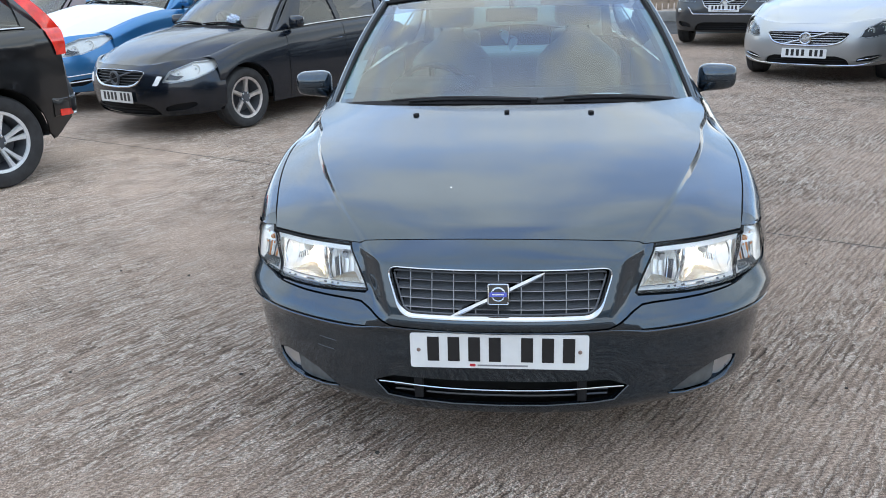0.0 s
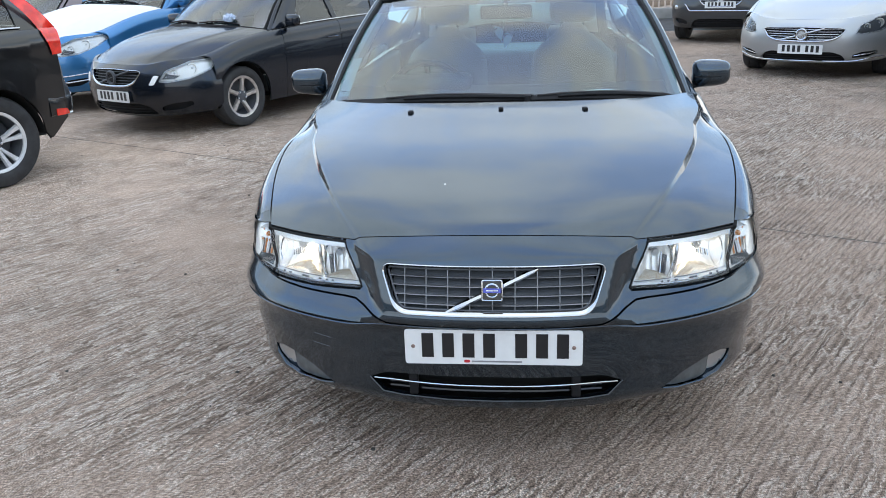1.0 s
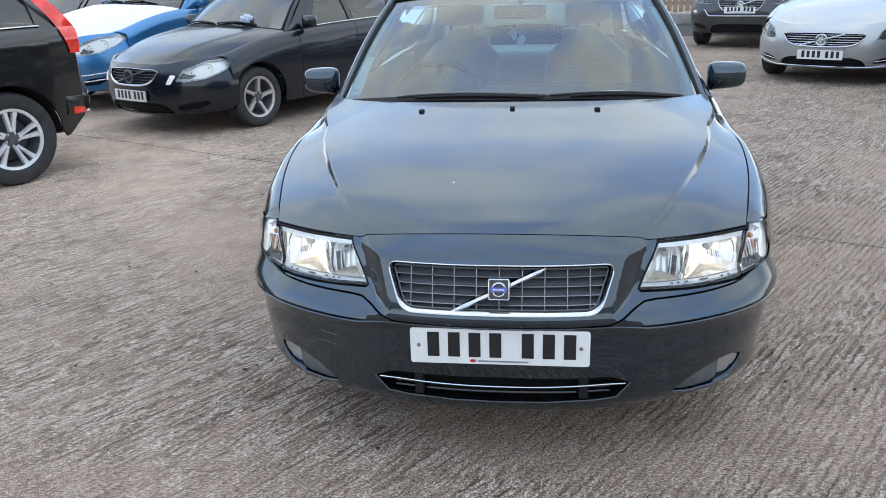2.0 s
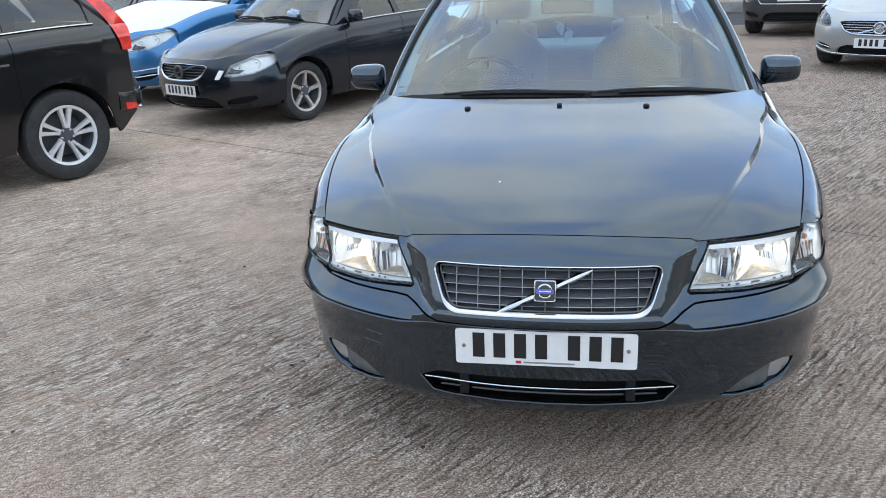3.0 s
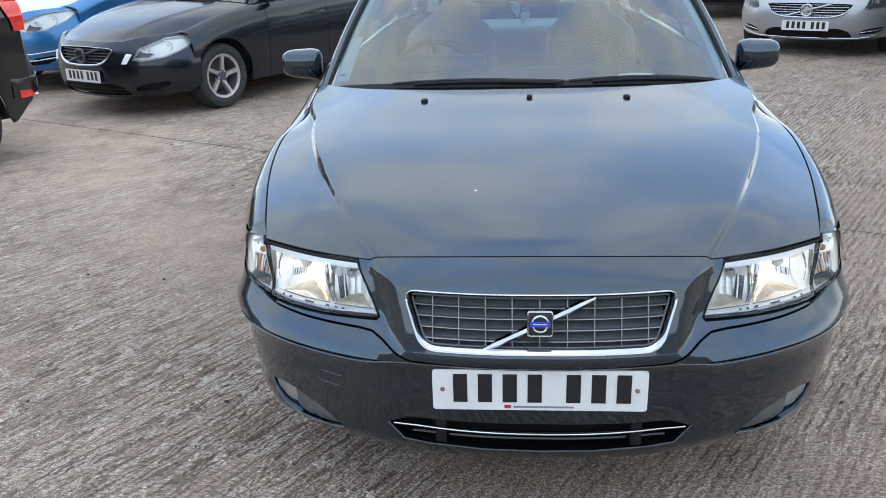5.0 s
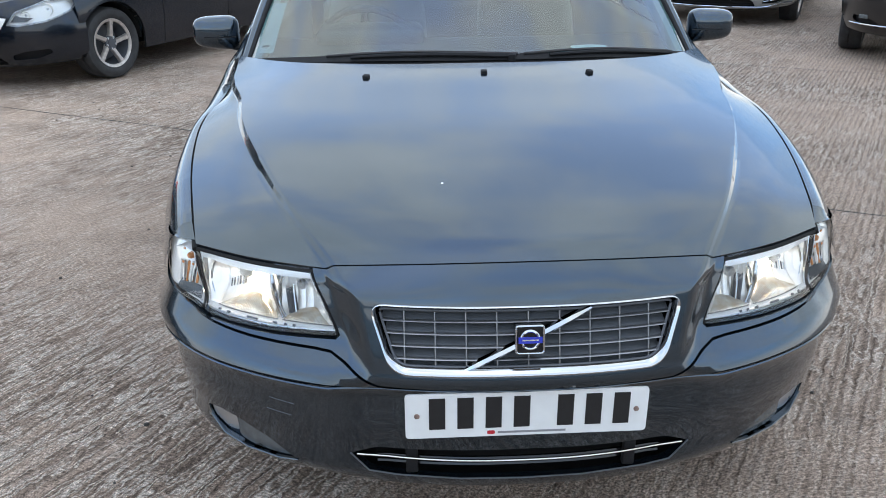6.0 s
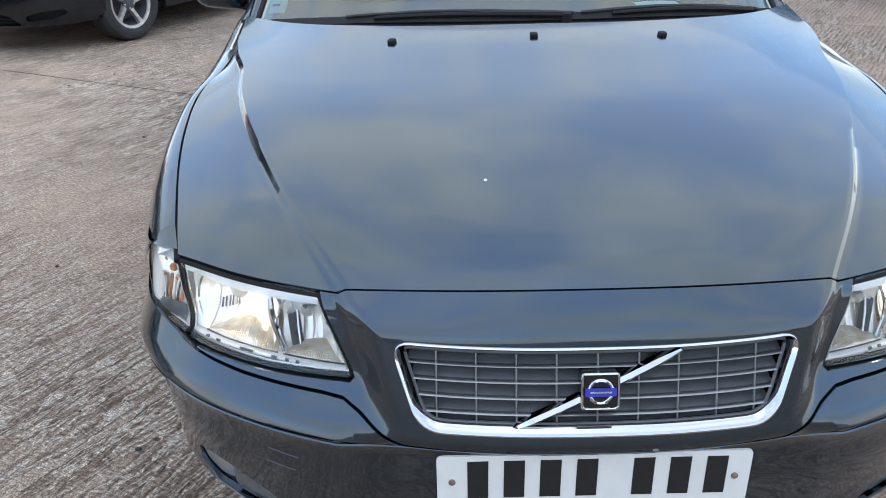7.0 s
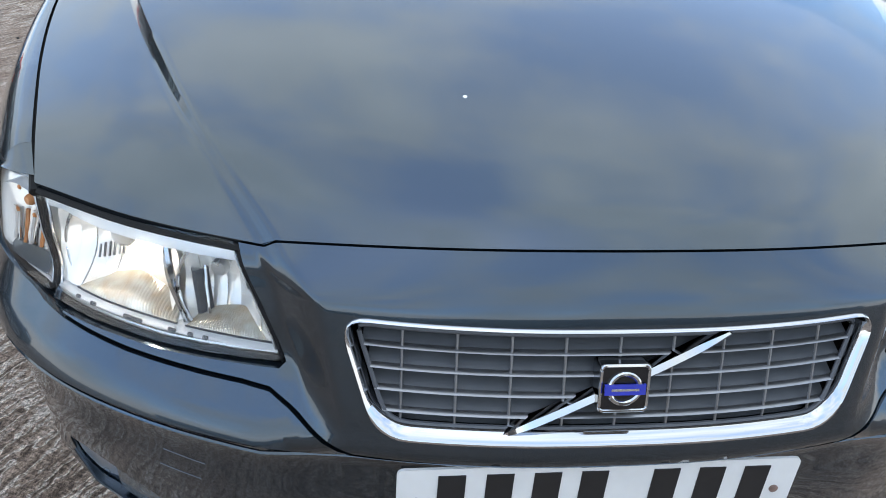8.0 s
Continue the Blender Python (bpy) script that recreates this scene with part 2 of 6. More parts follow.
def grown(poly, d):
    """A polygon, anticlockwise, moved outwards by d."""
    area = sum(poly[i - 1][0] * poly[i][1] - poly[i][0] * poly[i - 1][1] for i in range(len(poly)))
    d = d if area > 0 else -d
    out = []
    for i in range(len(poly)):
        p, c, q = Vector(poly[i - 1]), Vector(poly[i]), Vector(poly[(i + 1) % len(poly)])
        e0, e1 = (c - p).normalized(), (q - c).normalized()
        n0, n1 = Vector((e0.y, -e0.x)), Vector((e1.y, -e1.x))
        n = n0 + n1
        n = n / max(0.5, n.length_squared / 2) if n.length > 1e-6 else n0
        out.append(tuple(c + n * d))
    return out


def skin(f, outer, holes=(), step=0.03, depth=0.012, d=0.0):
    """A sheet over the surface f(a, b, inward), inside one outline and outside others, with turned-in edges."""
    outer = finer(outer, step)
    holes = [finer(h, step) for h in holes]
    pts, edges = [], []
    for ring in (outer, *holes):
        k = len(pts)
        pts += [Vector(p) for p in ring]
        edges += [(k + i, k + (i + 1) % len(ring)) for i in range(len(ring))]
    fixed = list(pts)
    xs, ys = [p[0] for p in outer], [p[1] for p in outer]
    near = np.array([(p.x, p.y) for p in fixed])
    nx, ny = max(1, int((max(xs) - min(xs)) / step)), max(1, int((max(ys) - min(ys)) / step))
    for i in range(1, nx):
        for j in range(1, ny):
            p = (min(xs) + (max(xs) - min(xs)) * i / nx, min(ys) + (max(ys) - min(ys)) * j / ny)
            if inside(p, outer) and not any(inside(p, h) for h in holes) and np.abs(near - p).max(1).min() > step * 0.4:
                pts.append(Vector(p))
    cv, ce, cf, *_ = delaunay_2d_cdt(pts, edges, [], 0, 1e-6)
    s = Shape()
    s.v = [tuple(f(p.x, p.y, d)) for p in cv]
    for q in cf:
        c = sum((cv[i] for i in q), Vector((0, 0))) / len(q)
        if inside(c, outer) and not any(inside(c, h) for h in holes):
            s.f.append(tuple(q))
    if depth:
        for ring in (outer, *holes):
            a = [f(p[0], p[1], d) for p in ring]
            b = [f(p[0], p[1], d + depth) for p in ring]
            k, n = len(s.v), len(ring)
            s.v += [tuple(p) for p in a + b]
            s.f += [(k + i, k + (i + 1) % n, k + n + (i + 1) % n, k + n + i) for i in range(n)]
    return s


def grid(f, nu, nv, us=None, vs=None):
    """A sheet of quads over f(u, v)."""
    us = us or [i / nu for i in range(nu + 1)]
    vs = vs or [i / nv for i in range(nv + 1)]
    s = Shape()
    s.v = [tuple(f(u, v)) for v in vs for u in us]
    w = len(us)
    s.f = [(j * w + i, j * w + i + 1, (j + 1) * w + i + 1, (j + 1) * w + i) for j in range(len(vs) - 1) for i in range(w - 1)]
    return s


def tube(path, r, n=8, closed=False, flat=1.0):
    """A bar along a path; r may be a list of radii; flat squeezes it upright."""
    s = Shape()
    pts = [Vector(p) for p in path]
    k = len(pts)
    for i, p in enumerate(pts):
        a = pts[i - 1] if i or closed else p
        b = pts[(i + 1) % k] if i < k - 1 or closed else p
        t = (b - a).normalized()
        up = Vector((0, 0, 1)) if abs(t.z) < 0.95 else Vector((0, 1, 0))
        x = t.cross(up).normalized()
        y = x.cross(t)
        rr = r[i] if isinstance(r, (list, tuple)) else r
        for j in range(n):
            q = 2 * math.pi * j / n
            s.v.append(tuple(p + x * rr * math.cos(q) + y * rr * flat * math.sin(q)))
    for i in range(k if closed else k - 1):
        for j in range(n):
            a, b = i * n, ((i + 1) % k) * n
            s.f.append((a + j, a + (j + 1) % n, b + (j + 1) % n, b + j))
    if not closed:
        s.f.append(tuple(reversed(range(n))))
        s.f.append(tuple(range((k - 1) * n, k * n)))
    return s


def lathe(profile, n=32, m=None):
    """A turned body: profile of (radius, height) round the z axis."""
    s = Shape()
    for r, h in profile:
        s.v += [(r * math.cos(2 * math.pi * j / n), r * math.sin(2 * math.pi * j / n), h) for j in range(n)]
    for i in range(len(profile) - 1):
        for j in range(n):
            a, b = i * n, (i + 1) * n
            s.f.append((a + j, a + (j + 1) % n, b + (j + 1) % n, b + j))
    return s.moved(m) if m is not None else s


def box(x0, y0, z0, x1, y1, z1, bevel=0.0, m=None):
    """A block with bevelled edges."""
    bm = bmesh.new()
    bmesh.ops.create_cube(bm, size=1, matrix=Matrix.Translation(((x0 + x1) / 2, (y0 + y1) / 2, (z0 + z1) / 2)) @ Matrix.Diagonal((x1 - x0, y1 - y0, z1 - z0, 1)))
    if bevel:
        bmesh.ops.bevel(bm, geom=bm.edges[:], offset=bevel, segments=3, affect="EDGES", profile=0.5)
    s = Shape()
    bm.verts.ensure_lookup_table()
    s.v = [tuple(v.co) for v in bm.verts]
    s.f = [tuple(v.index for v in q.verts) for q in bm.faces]
    bm.free()
    return s.moved(m) if m is not None else s


def slab(poly, m, t):
    """A plate of a polygon in the plane of m, t thick along its z."""
    n = len(poly)
    s = Shape()
    s.v = [(x, y, 0) for x, y in poly] + [(x, y, t) for x, y in poly]
    s.f = [tuple(reversed(range(n))), tuple(range(n, 2 * n))] + [(i, (i + 1) % n, n + (i + 1) % n, n + i) for i in range(n)]
    return s.moved(m)


class Nose:
    """The front of a car as a surface of (way along the plan, height, depth inwards); flat in plan order."""

    def __init__(self, plan, middle, sides, blend, back=None, fade=None):
        full = [(-x, y) for x, y in reversed(plan) if x > 0] + list(plan)
        t = [0.0]
        for (x0, y0), (x1, y1) in zip(full, full[1:]):
            t.append(t[-1] + math.hypot(x1 - x0, y1 - y0))
        mid = t[len(plan) - 1] if plan[0][0] == 0 else t[-1] / 2
        self.t = [q - mid for q in t]
        self.c = curve([(q, *p) for q, p in zip(self.t, full)])
        self.mid, self.side, self.blend = curve(middle), curve(sides), blend
        self.xs = [(p[0], q) for p, q in zip(full, self.t)]
        self.to_a = curve(self.xs)
        self.back, self.fade = back, fade

    def at(self, a, z, d=0.0):
        p, q = self.c(a - 0.004), self.c(a + 0.004)
        c = self.c(a)
        tx, ty = q - p
        k = math.hypot(tx, ty)
        nx, ny = -ty / k, tx / k
        if callable(self.blend):
            x0, x1 = self.blend(z)
            w = min(1.0, max(0.0, (abs(c[0]) - x0) / (x1 - x0)))
            w = w * (0.8 + 0.2 * w * (3 - 2 * w))
        else:
            w = ease(*self.blend, abs(c[0]))
        deep = self.side(z)
        if self.fade and z > self.fade[3]:
            deep *= 1 - self.fade[2] * ease(self.fade[0], self.fade[1], abs(c[0]))
        off = self.mid(z) * (1 - w) + deep * w + d
        x, y = c[0] + nx * off, c[1] + ny * off
        return (x, (self.back - y) if self.back else y, z)

    def to_a2(self, x, z):
        """The way along the plan at which the surface, at that height, stands x from the middle."""
        lo, hi = 0.0, self.t[-1]
        for _ in range(26):
            m = (lo + hi) / 2
            lo, hi = (m, hi) if self.at(m, z)[0] < abs(x) else (lo, m)
        return math.copysign((lo + hi) / 2, x)

    def poly(self, pts, mirror=False):
        out = [(self.to_a2(x, z) if x else 0.0, z) for x, z in pts]
        return [(-a, z) for a, z in reversed(out)] if mirror else out


# ---- ground ----
def concrete():
    m = bpy.data.materials.new("ribbed_concrete")
    m.use_nodes = True
    n, l = m.node_tree.nodes, m.node_tree.links
    b = n["Principled BSDF"]
    b.inputs["Roughness"].default_value = 0.85
    b.inputs["Specular IOR Level"].default_value = 0.25
    tc = n.new("ShaderNodeTexCoord")

    def noise_of(scale, detail, vec, rough=0.6):
        t = n.new("ShaderNodeTexNoise")
        t.inputs["Scale"].default_value, t.inputs["Detail"].default_value, t.inputs["Roughness"].default_value = scale, detail, rough
        l.new(vec, t.inputs["Vector"])
        return t.outputs["Fac"]

    def ramp(fac, p0, c0, p1, c1):
        r = n.new("ShaderNodeValToRGB")
        e = r.color_ramp.elements
        e[0].position, e[0].color, e[1].position, e[1].color = p0, (*c0, 1), p1, (*c1, 1)
        l.new(fac, r.inputs[0])
        return r.outputs[0]

    def mix(kind, fac, a, c):
        x = n.new("ShaderNodeMix")
        x.data_type, x.blend_type = "RGBA", kind
        if isinstance(fac, float):
            x.inputs[0].default_value = fac
        else:
            l.new(fac, x.inputs[0])
        l.new(a, x.inputs[6])
        l.new(c, x.inputs[7])
        return x.outputs[2]

    def maths(op, a, c):
        x = n.new("ShaderNodeMath")
        x.operation = op
        for i, q in enumerate((a, c)):
            if isinstance(q, (int, float)):
                x.inputs[i].default_value = q
            else:
                l.new(q, x.inputs[i])
        return x.outputs[0]

    turned = n.new("ShaderNodeMapping")
    turned.inputs["Rotation"].default_value = (0, 0, radians(33.0))
    l.new(tc.outputs["Object"], turned.inputs[0])

    # a slight wander, so that no rib runs straight
    wander = n.new("ShaderNodeTexNoise")
    wander.inputs["Scale"].default_value, wander.inputs["Detail"].default_value = 26.0, 2.0
    l.new(tc.outputs["Object"], wander.inputs["Vector"])
    swing = n.new("ShaderNodeVectorMath")
    swing.operation = "MULTIPLY_ADD"
    swing.inputs[1].default_value = (0.022, 0.022, 0.0)
    l.new(wander.outputs["Color"], swing.inputs[0])
    l.new(turned.outputs[0], swing.inputs[2])

    def along(k):
        """Coordinates across and along the ribs, drawn out k times along them."""
        st = n.new("ShaderNodeMapping")
        st.inputs["Scale"].default_value = (1.0, k, 1.0)
        l.new(swing.outputs[0], st.inputs[0])
        return st.outputs[0]

    w = n.new("ShaderNodeTexWave")
    w.inputs["Scale"].default_value = 0.314 / 0.034
    w.inputs["Distortion"].default_value, w.inputs["Detail"].default_value = 1.3, 4.0
    w.inputs["Detail Scale"].default_value, w.inputs["Detail Roughness"].default_value = 1.3, 0.62
    l.new(along(0.30), w.inputs["Vector"])
    wave = w.outputs["Fac"]
    comb = noise_of(13, 3, along(0.13), 0.5)
    chips = noise_of(58, 4, along(0.55), 0.62)
    streak = maths("ADD", maths("MULTIPLY", noise_of(33, 2, along(0.13), 0.45), 0.5), maths("MULTIPLY", chips, 0.5))

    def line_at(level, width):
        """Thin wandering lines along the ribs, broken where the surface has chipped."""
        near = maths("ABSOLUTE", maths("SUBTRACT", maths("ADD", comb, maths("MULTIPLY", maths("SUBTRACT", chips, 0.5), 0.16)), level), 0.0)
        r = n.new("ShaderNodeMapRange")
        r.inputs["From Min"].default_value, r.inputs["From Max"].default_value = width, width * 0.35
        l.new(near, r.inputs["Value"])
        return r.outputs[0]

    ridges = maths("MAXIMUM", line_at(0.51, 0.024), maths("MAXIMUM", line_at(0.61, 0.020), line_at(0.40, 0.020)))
    # the shaded sides of the crests, painted as dark lines
    shaded_gutters = maths("MAXIMUM", line_at(0.462, 0.018), maths("MAXIMUM", line_at(0.565, 0.016), line_at(0.355, 0.018)))
    worn = noise_of(0.9, 5, tc.outputs["Object"])
    keep = n.new("ShaderNodeMapRange")
    keep.inputs["From Min"].default_value, keep.inputs["From Max"].default_value = 0.30, 0.58
    l.new(worn, keep.inputs["Value"])
    grit = noise_of(155, 5, tc.outputs["Object"], 0.75)
    speck = noise_of(78, 6, tc.outputs["Object"], 0.7)
    broad = noise_of(0.55, 6, tc.outputs["Object"])
    bare = noise_of(0.62, 4, tc.outputs["Object"], 0.65)
    bays = n.new("ShaderNodeMapRange")
    bays.inputs["From Min"].default_value, bays.inputs["From Max"].default_value = 0.38, 0.58
    l.new(bare, bays.inputs["Value"])
    base = ramp(broad, 0.3, (0.375, 0.280, 0.216), 0.7, (0.470, 0.352, 0.272))
    # broken combed ridges: pale worn crests, darker furrows between
    ridged = maths("ADD", maths("MULTIPLY", wave, 0.05), maths("ADD", maths("MULTIPLY", streak, 0.95), maths("MULTIPLY", speck, 0.12)))
    strength = maths("MULTIPLY", maths("ADD", maths("MULTIPLY", bays.outputs[0], 0.65), 0.30), maths("ADD", maths("MULTIPLY", keep.outputs[0], 0.7), 0.3))
    furrow = ramp(ridged, 0.46, (0.60, 0.59, 0.58), 0.57, (0.90, 0.90, 0.90))
    crest = n.new("ShaderNodeMapRange")
    crest.inputs["From Min"].default_value, crest.inputs["From Max"].default_value = 0.592, 0.635
    l.new(ridged, crest.inputs["Value"])
    base = mix("MULTIPLY", strength, base, furrow)
    # a paler stretch between the rows
    away = n.new("ShaderNodeVectorMath")
    away.operation = "DISTANCE"
    away.inputs[1].default_value = (-4.6, 3.6, 0)
    l.new(tc.outputs["Object"], away.inputs[0])
    pale = n.new("ShaderNodeMapRange")
    pale.inputs["From Min"].default_value, pale.inputs["From Max"].default_value = 5.2, 1.2
    l.new(maths("ADD", away.outputs["Value"], maths("MULTIPLY", bare, 3.0)), pale.inputs["Value"])
    # thin dark furrows, here and there worn away
    patch = n.new("ShaderNodeMapRange")
    patch.inputs["From Min"].default_value, patch.inputs["From Max"].default_value = 0.48, 0.63
    l.new(noise_of(1.15, 4, tc.outputs["Object"], 0.6), patch.inputs["Value"])
    # the lane on the east side is less worn
    place = n.new("ShaderNodeSeparateXYZ")
    l.new(tc.outputs["Object"], place.inputs[0])
    fresh = n.new("ShaderNodeMapRange")
    fresh.inputs["From Min"].default_value, fresh.inputs["From Max"].default_value = -1.3, 0.7
    l.new(maths("ADD", place.outputs["X"], maths("MULTIPLY", worn, 0.8)), fresh.inputs["Value"])
    groove = maths("POWER", maths("SUBTRACT", 1.0, wave), 2.2)
    groove = maths("MULTIPLY", groove, maths("ADD", maths("MULTIPLY", streak, -2.4), 1.95))
    groove = maths("MINIMUM", maths("MAXIMUM", maths("MULTIPLY", groove, maths("ADD", maths("MULTIPLY", patch.outputs[0], 0.16), maths("ADD", maths("MULTIPLY", maths("MULTIPLY", fresh.outputs[0], maths("MAXIMUM", keep.outputs[0], 0.5)), 0.95), 0.03))), 0.0), 1.0)
    groove = maths("MULTIPLY", groove, maths("SUBTRACT", 1.0, maths("MULTIPLY", pale.outputs[0], 0.75)))
    base = mix("MULTIPLY", groove, base, ramp(grit, 0.3, (0.36, 0.34, 0.325), 0.7, (0.58, 0.56, 0.54)))
    base = mix("MULTIPLY", maths("MULTIPLY", shaded_gutters, strength), base, ramp(grit, 0.3, (0.46, 0.45, 0.44), 0.7, (0.68, 0.67, 0.66)))
    crown = maths("MAXIMUM", maths("MULTIPLY", crest.outputs[0], 0.30), maths("MULTIPLY", ridges, 0.95))
    base = mix("MIX", maths("MULTIPLY", crown, strength), base, ramp(grit, 0.35, (0.50, 0.43, 0.36), 0.65, (0.74, 0.66, 0.57)))
    base = mix("MULTIPLY", 0.9, base, ramp(grit, 0.41, (0.42, 0.41, 0.40), 0.59, (1.46, 1.46, 1.46)))
    base = mix("MULTIPLY", 0.8, base, ramp(speck, 0.42, (0.60, 0.59, 0.58), 0.58, (1.27, 1.27, 1.27)))
    base = mix("MULTIPLY", pale.outputs[0], base, ramp(broad, 0.3, (1.55, 1.55, 1.53), 0.7, (1.75, 1.73, 1.70)))
    dark = noise_of(2.6, 6, tc.outputs["Object"], 0.65)
    base = mix("MULTIPLY", 0.5, base, ramp(dark, 0.36, (0.62, 0.61, 0.60), 0.52, (1, 1, 1)))
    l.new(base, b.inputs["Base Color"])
    tall = maths("ADD", maths("SUBTRACT", maths("MULTIPLY", maths("ADD", ridged, maths("MULTIPLY", maths("SUBTRACT", ridges, shaded_gutters), 0.45)), strength), maths("MULTIPLY", groove, 0.7)), maths("ADD", maths("MULTIPLY", grit, 0.35), maths("MULTIPLY", speck, 0.5)))
    lift = n.new("ShaderNodeBump")
    lift.inputs["Strength"].default_value, lift.inputs["Distance"].default_value = 1.0, 0.012
    l.new(tall, lift.inputs["Height"])
    l.new(lift.outputs[0], b.inputs["Normal"])
    return m


CONCRETE = concrete()
ground = Shape()
ground.add([(-900, -900, 0), (900, -900, 0), (900, 900, 0), (-900, 900, 0)], [(0, 1, 2, 3)])
tagged(part("ground", ground, CONCRETE, smooth=False), "worn ribbed grey-brown concrete yard", "ground", kind="structure")

# joints between the bays of concrete, and the earth-dark filler in them
JOINT = shade("joint_filler", (0.05, 0.045, 0.04), 0.9, bump=0.6, bump_scale=80, vary=0.4, scale=12)
for off in (0.0, 3.75, 7.5):
    line = Shape()
    for k in range(241):
        x = -12 + 0.1 * k
        y = 3.17 - 0.50 * x + off * 1.118 + 0.012 * noise.noise((x * 1.7, off, 0)) + 0.006 * noise.noise((x * 9, off, 3))
        w = 0.006 + 0.004 * noise.noise((x * 5, off, 9))
        line.v += [(x, y - w, 0.0015), (x, y + w, 0.0015)]
    line.f = [(2 * i, 2 * i + 2, 2 * i + 3, 2 * i + 1) for i in range(240)]
    tagged(part("ground_joint", line, JOINT, smooth=False), "dark joint between the bays of concrete", "joint", kind="structure")

TARMAC = shade("dark_tarmac", (0.06, 0.06, 0.062), 0.9, bump=0.6, bump_scale=90, vary=0.3, scale=2)
strip = Shape()
strip.add([(-30, 17.2, 0.004), (30, 14.6, 0.004), (30, 18.0, 0.004), (-30, 21.5, 0.004)], [(0, 1, 2, 3)])
tagged(part("tarmac_strip", strip, TARMAC, smooth=False), "dark tarmac strip along the foot of the fence", "road", kind="structure")

# an unseen wall, added behind the camera, closes the yard and dims reflections
tagged(part("unseen_south_wall", box(-40, -26.5, 0, 40, -26, 2.6, 0.05), BRICK, smooth=False), "plain unseen brown brick wall, added to close the yard and dim reflections", "wall", kind="structure")

# loose stones on the concrete
STONE = shade("dark_stone", (0.05, 0.045, 0.04), 0.85, bump=0.5, bump_scale=200, vary=0.4, scale=60)
rng = random.Random(11)
stones = Shape()
for _ in range(150):
    x, y, r = rng.uniform(-4, 3.5), rng.uniform(-1.6, 5), rng.uniform(0.0025, 0.0075)
    turn = rng.uniform(0, 6.28)
    ring = [(x + r * rng.uniform(0.8, 1.5) * math.cos(turn + q * 1.257), y + r * rng.uniform(0.7, 1.2) * math.sin(turn + q * 1.257)) for q in range(5)]
    stones.add([(a, b, -0.001) for a, b in ring] + [(x + (a - x) * 0.7, y + (b - y) * 0.7, r * rng.uniform(0.6, 1.0)) for a, b in ring],
               [(i, (i + 1) % 5, 5 + (i + 1) % 5, 5 + i) for i in range(5)] + [(5, 6, 7, 8, 9)])
tagged(part("loose_stones", stones, STONE, smooth=False), "small dark loose stones scattered on the concrete", "stones", kind="stuff")


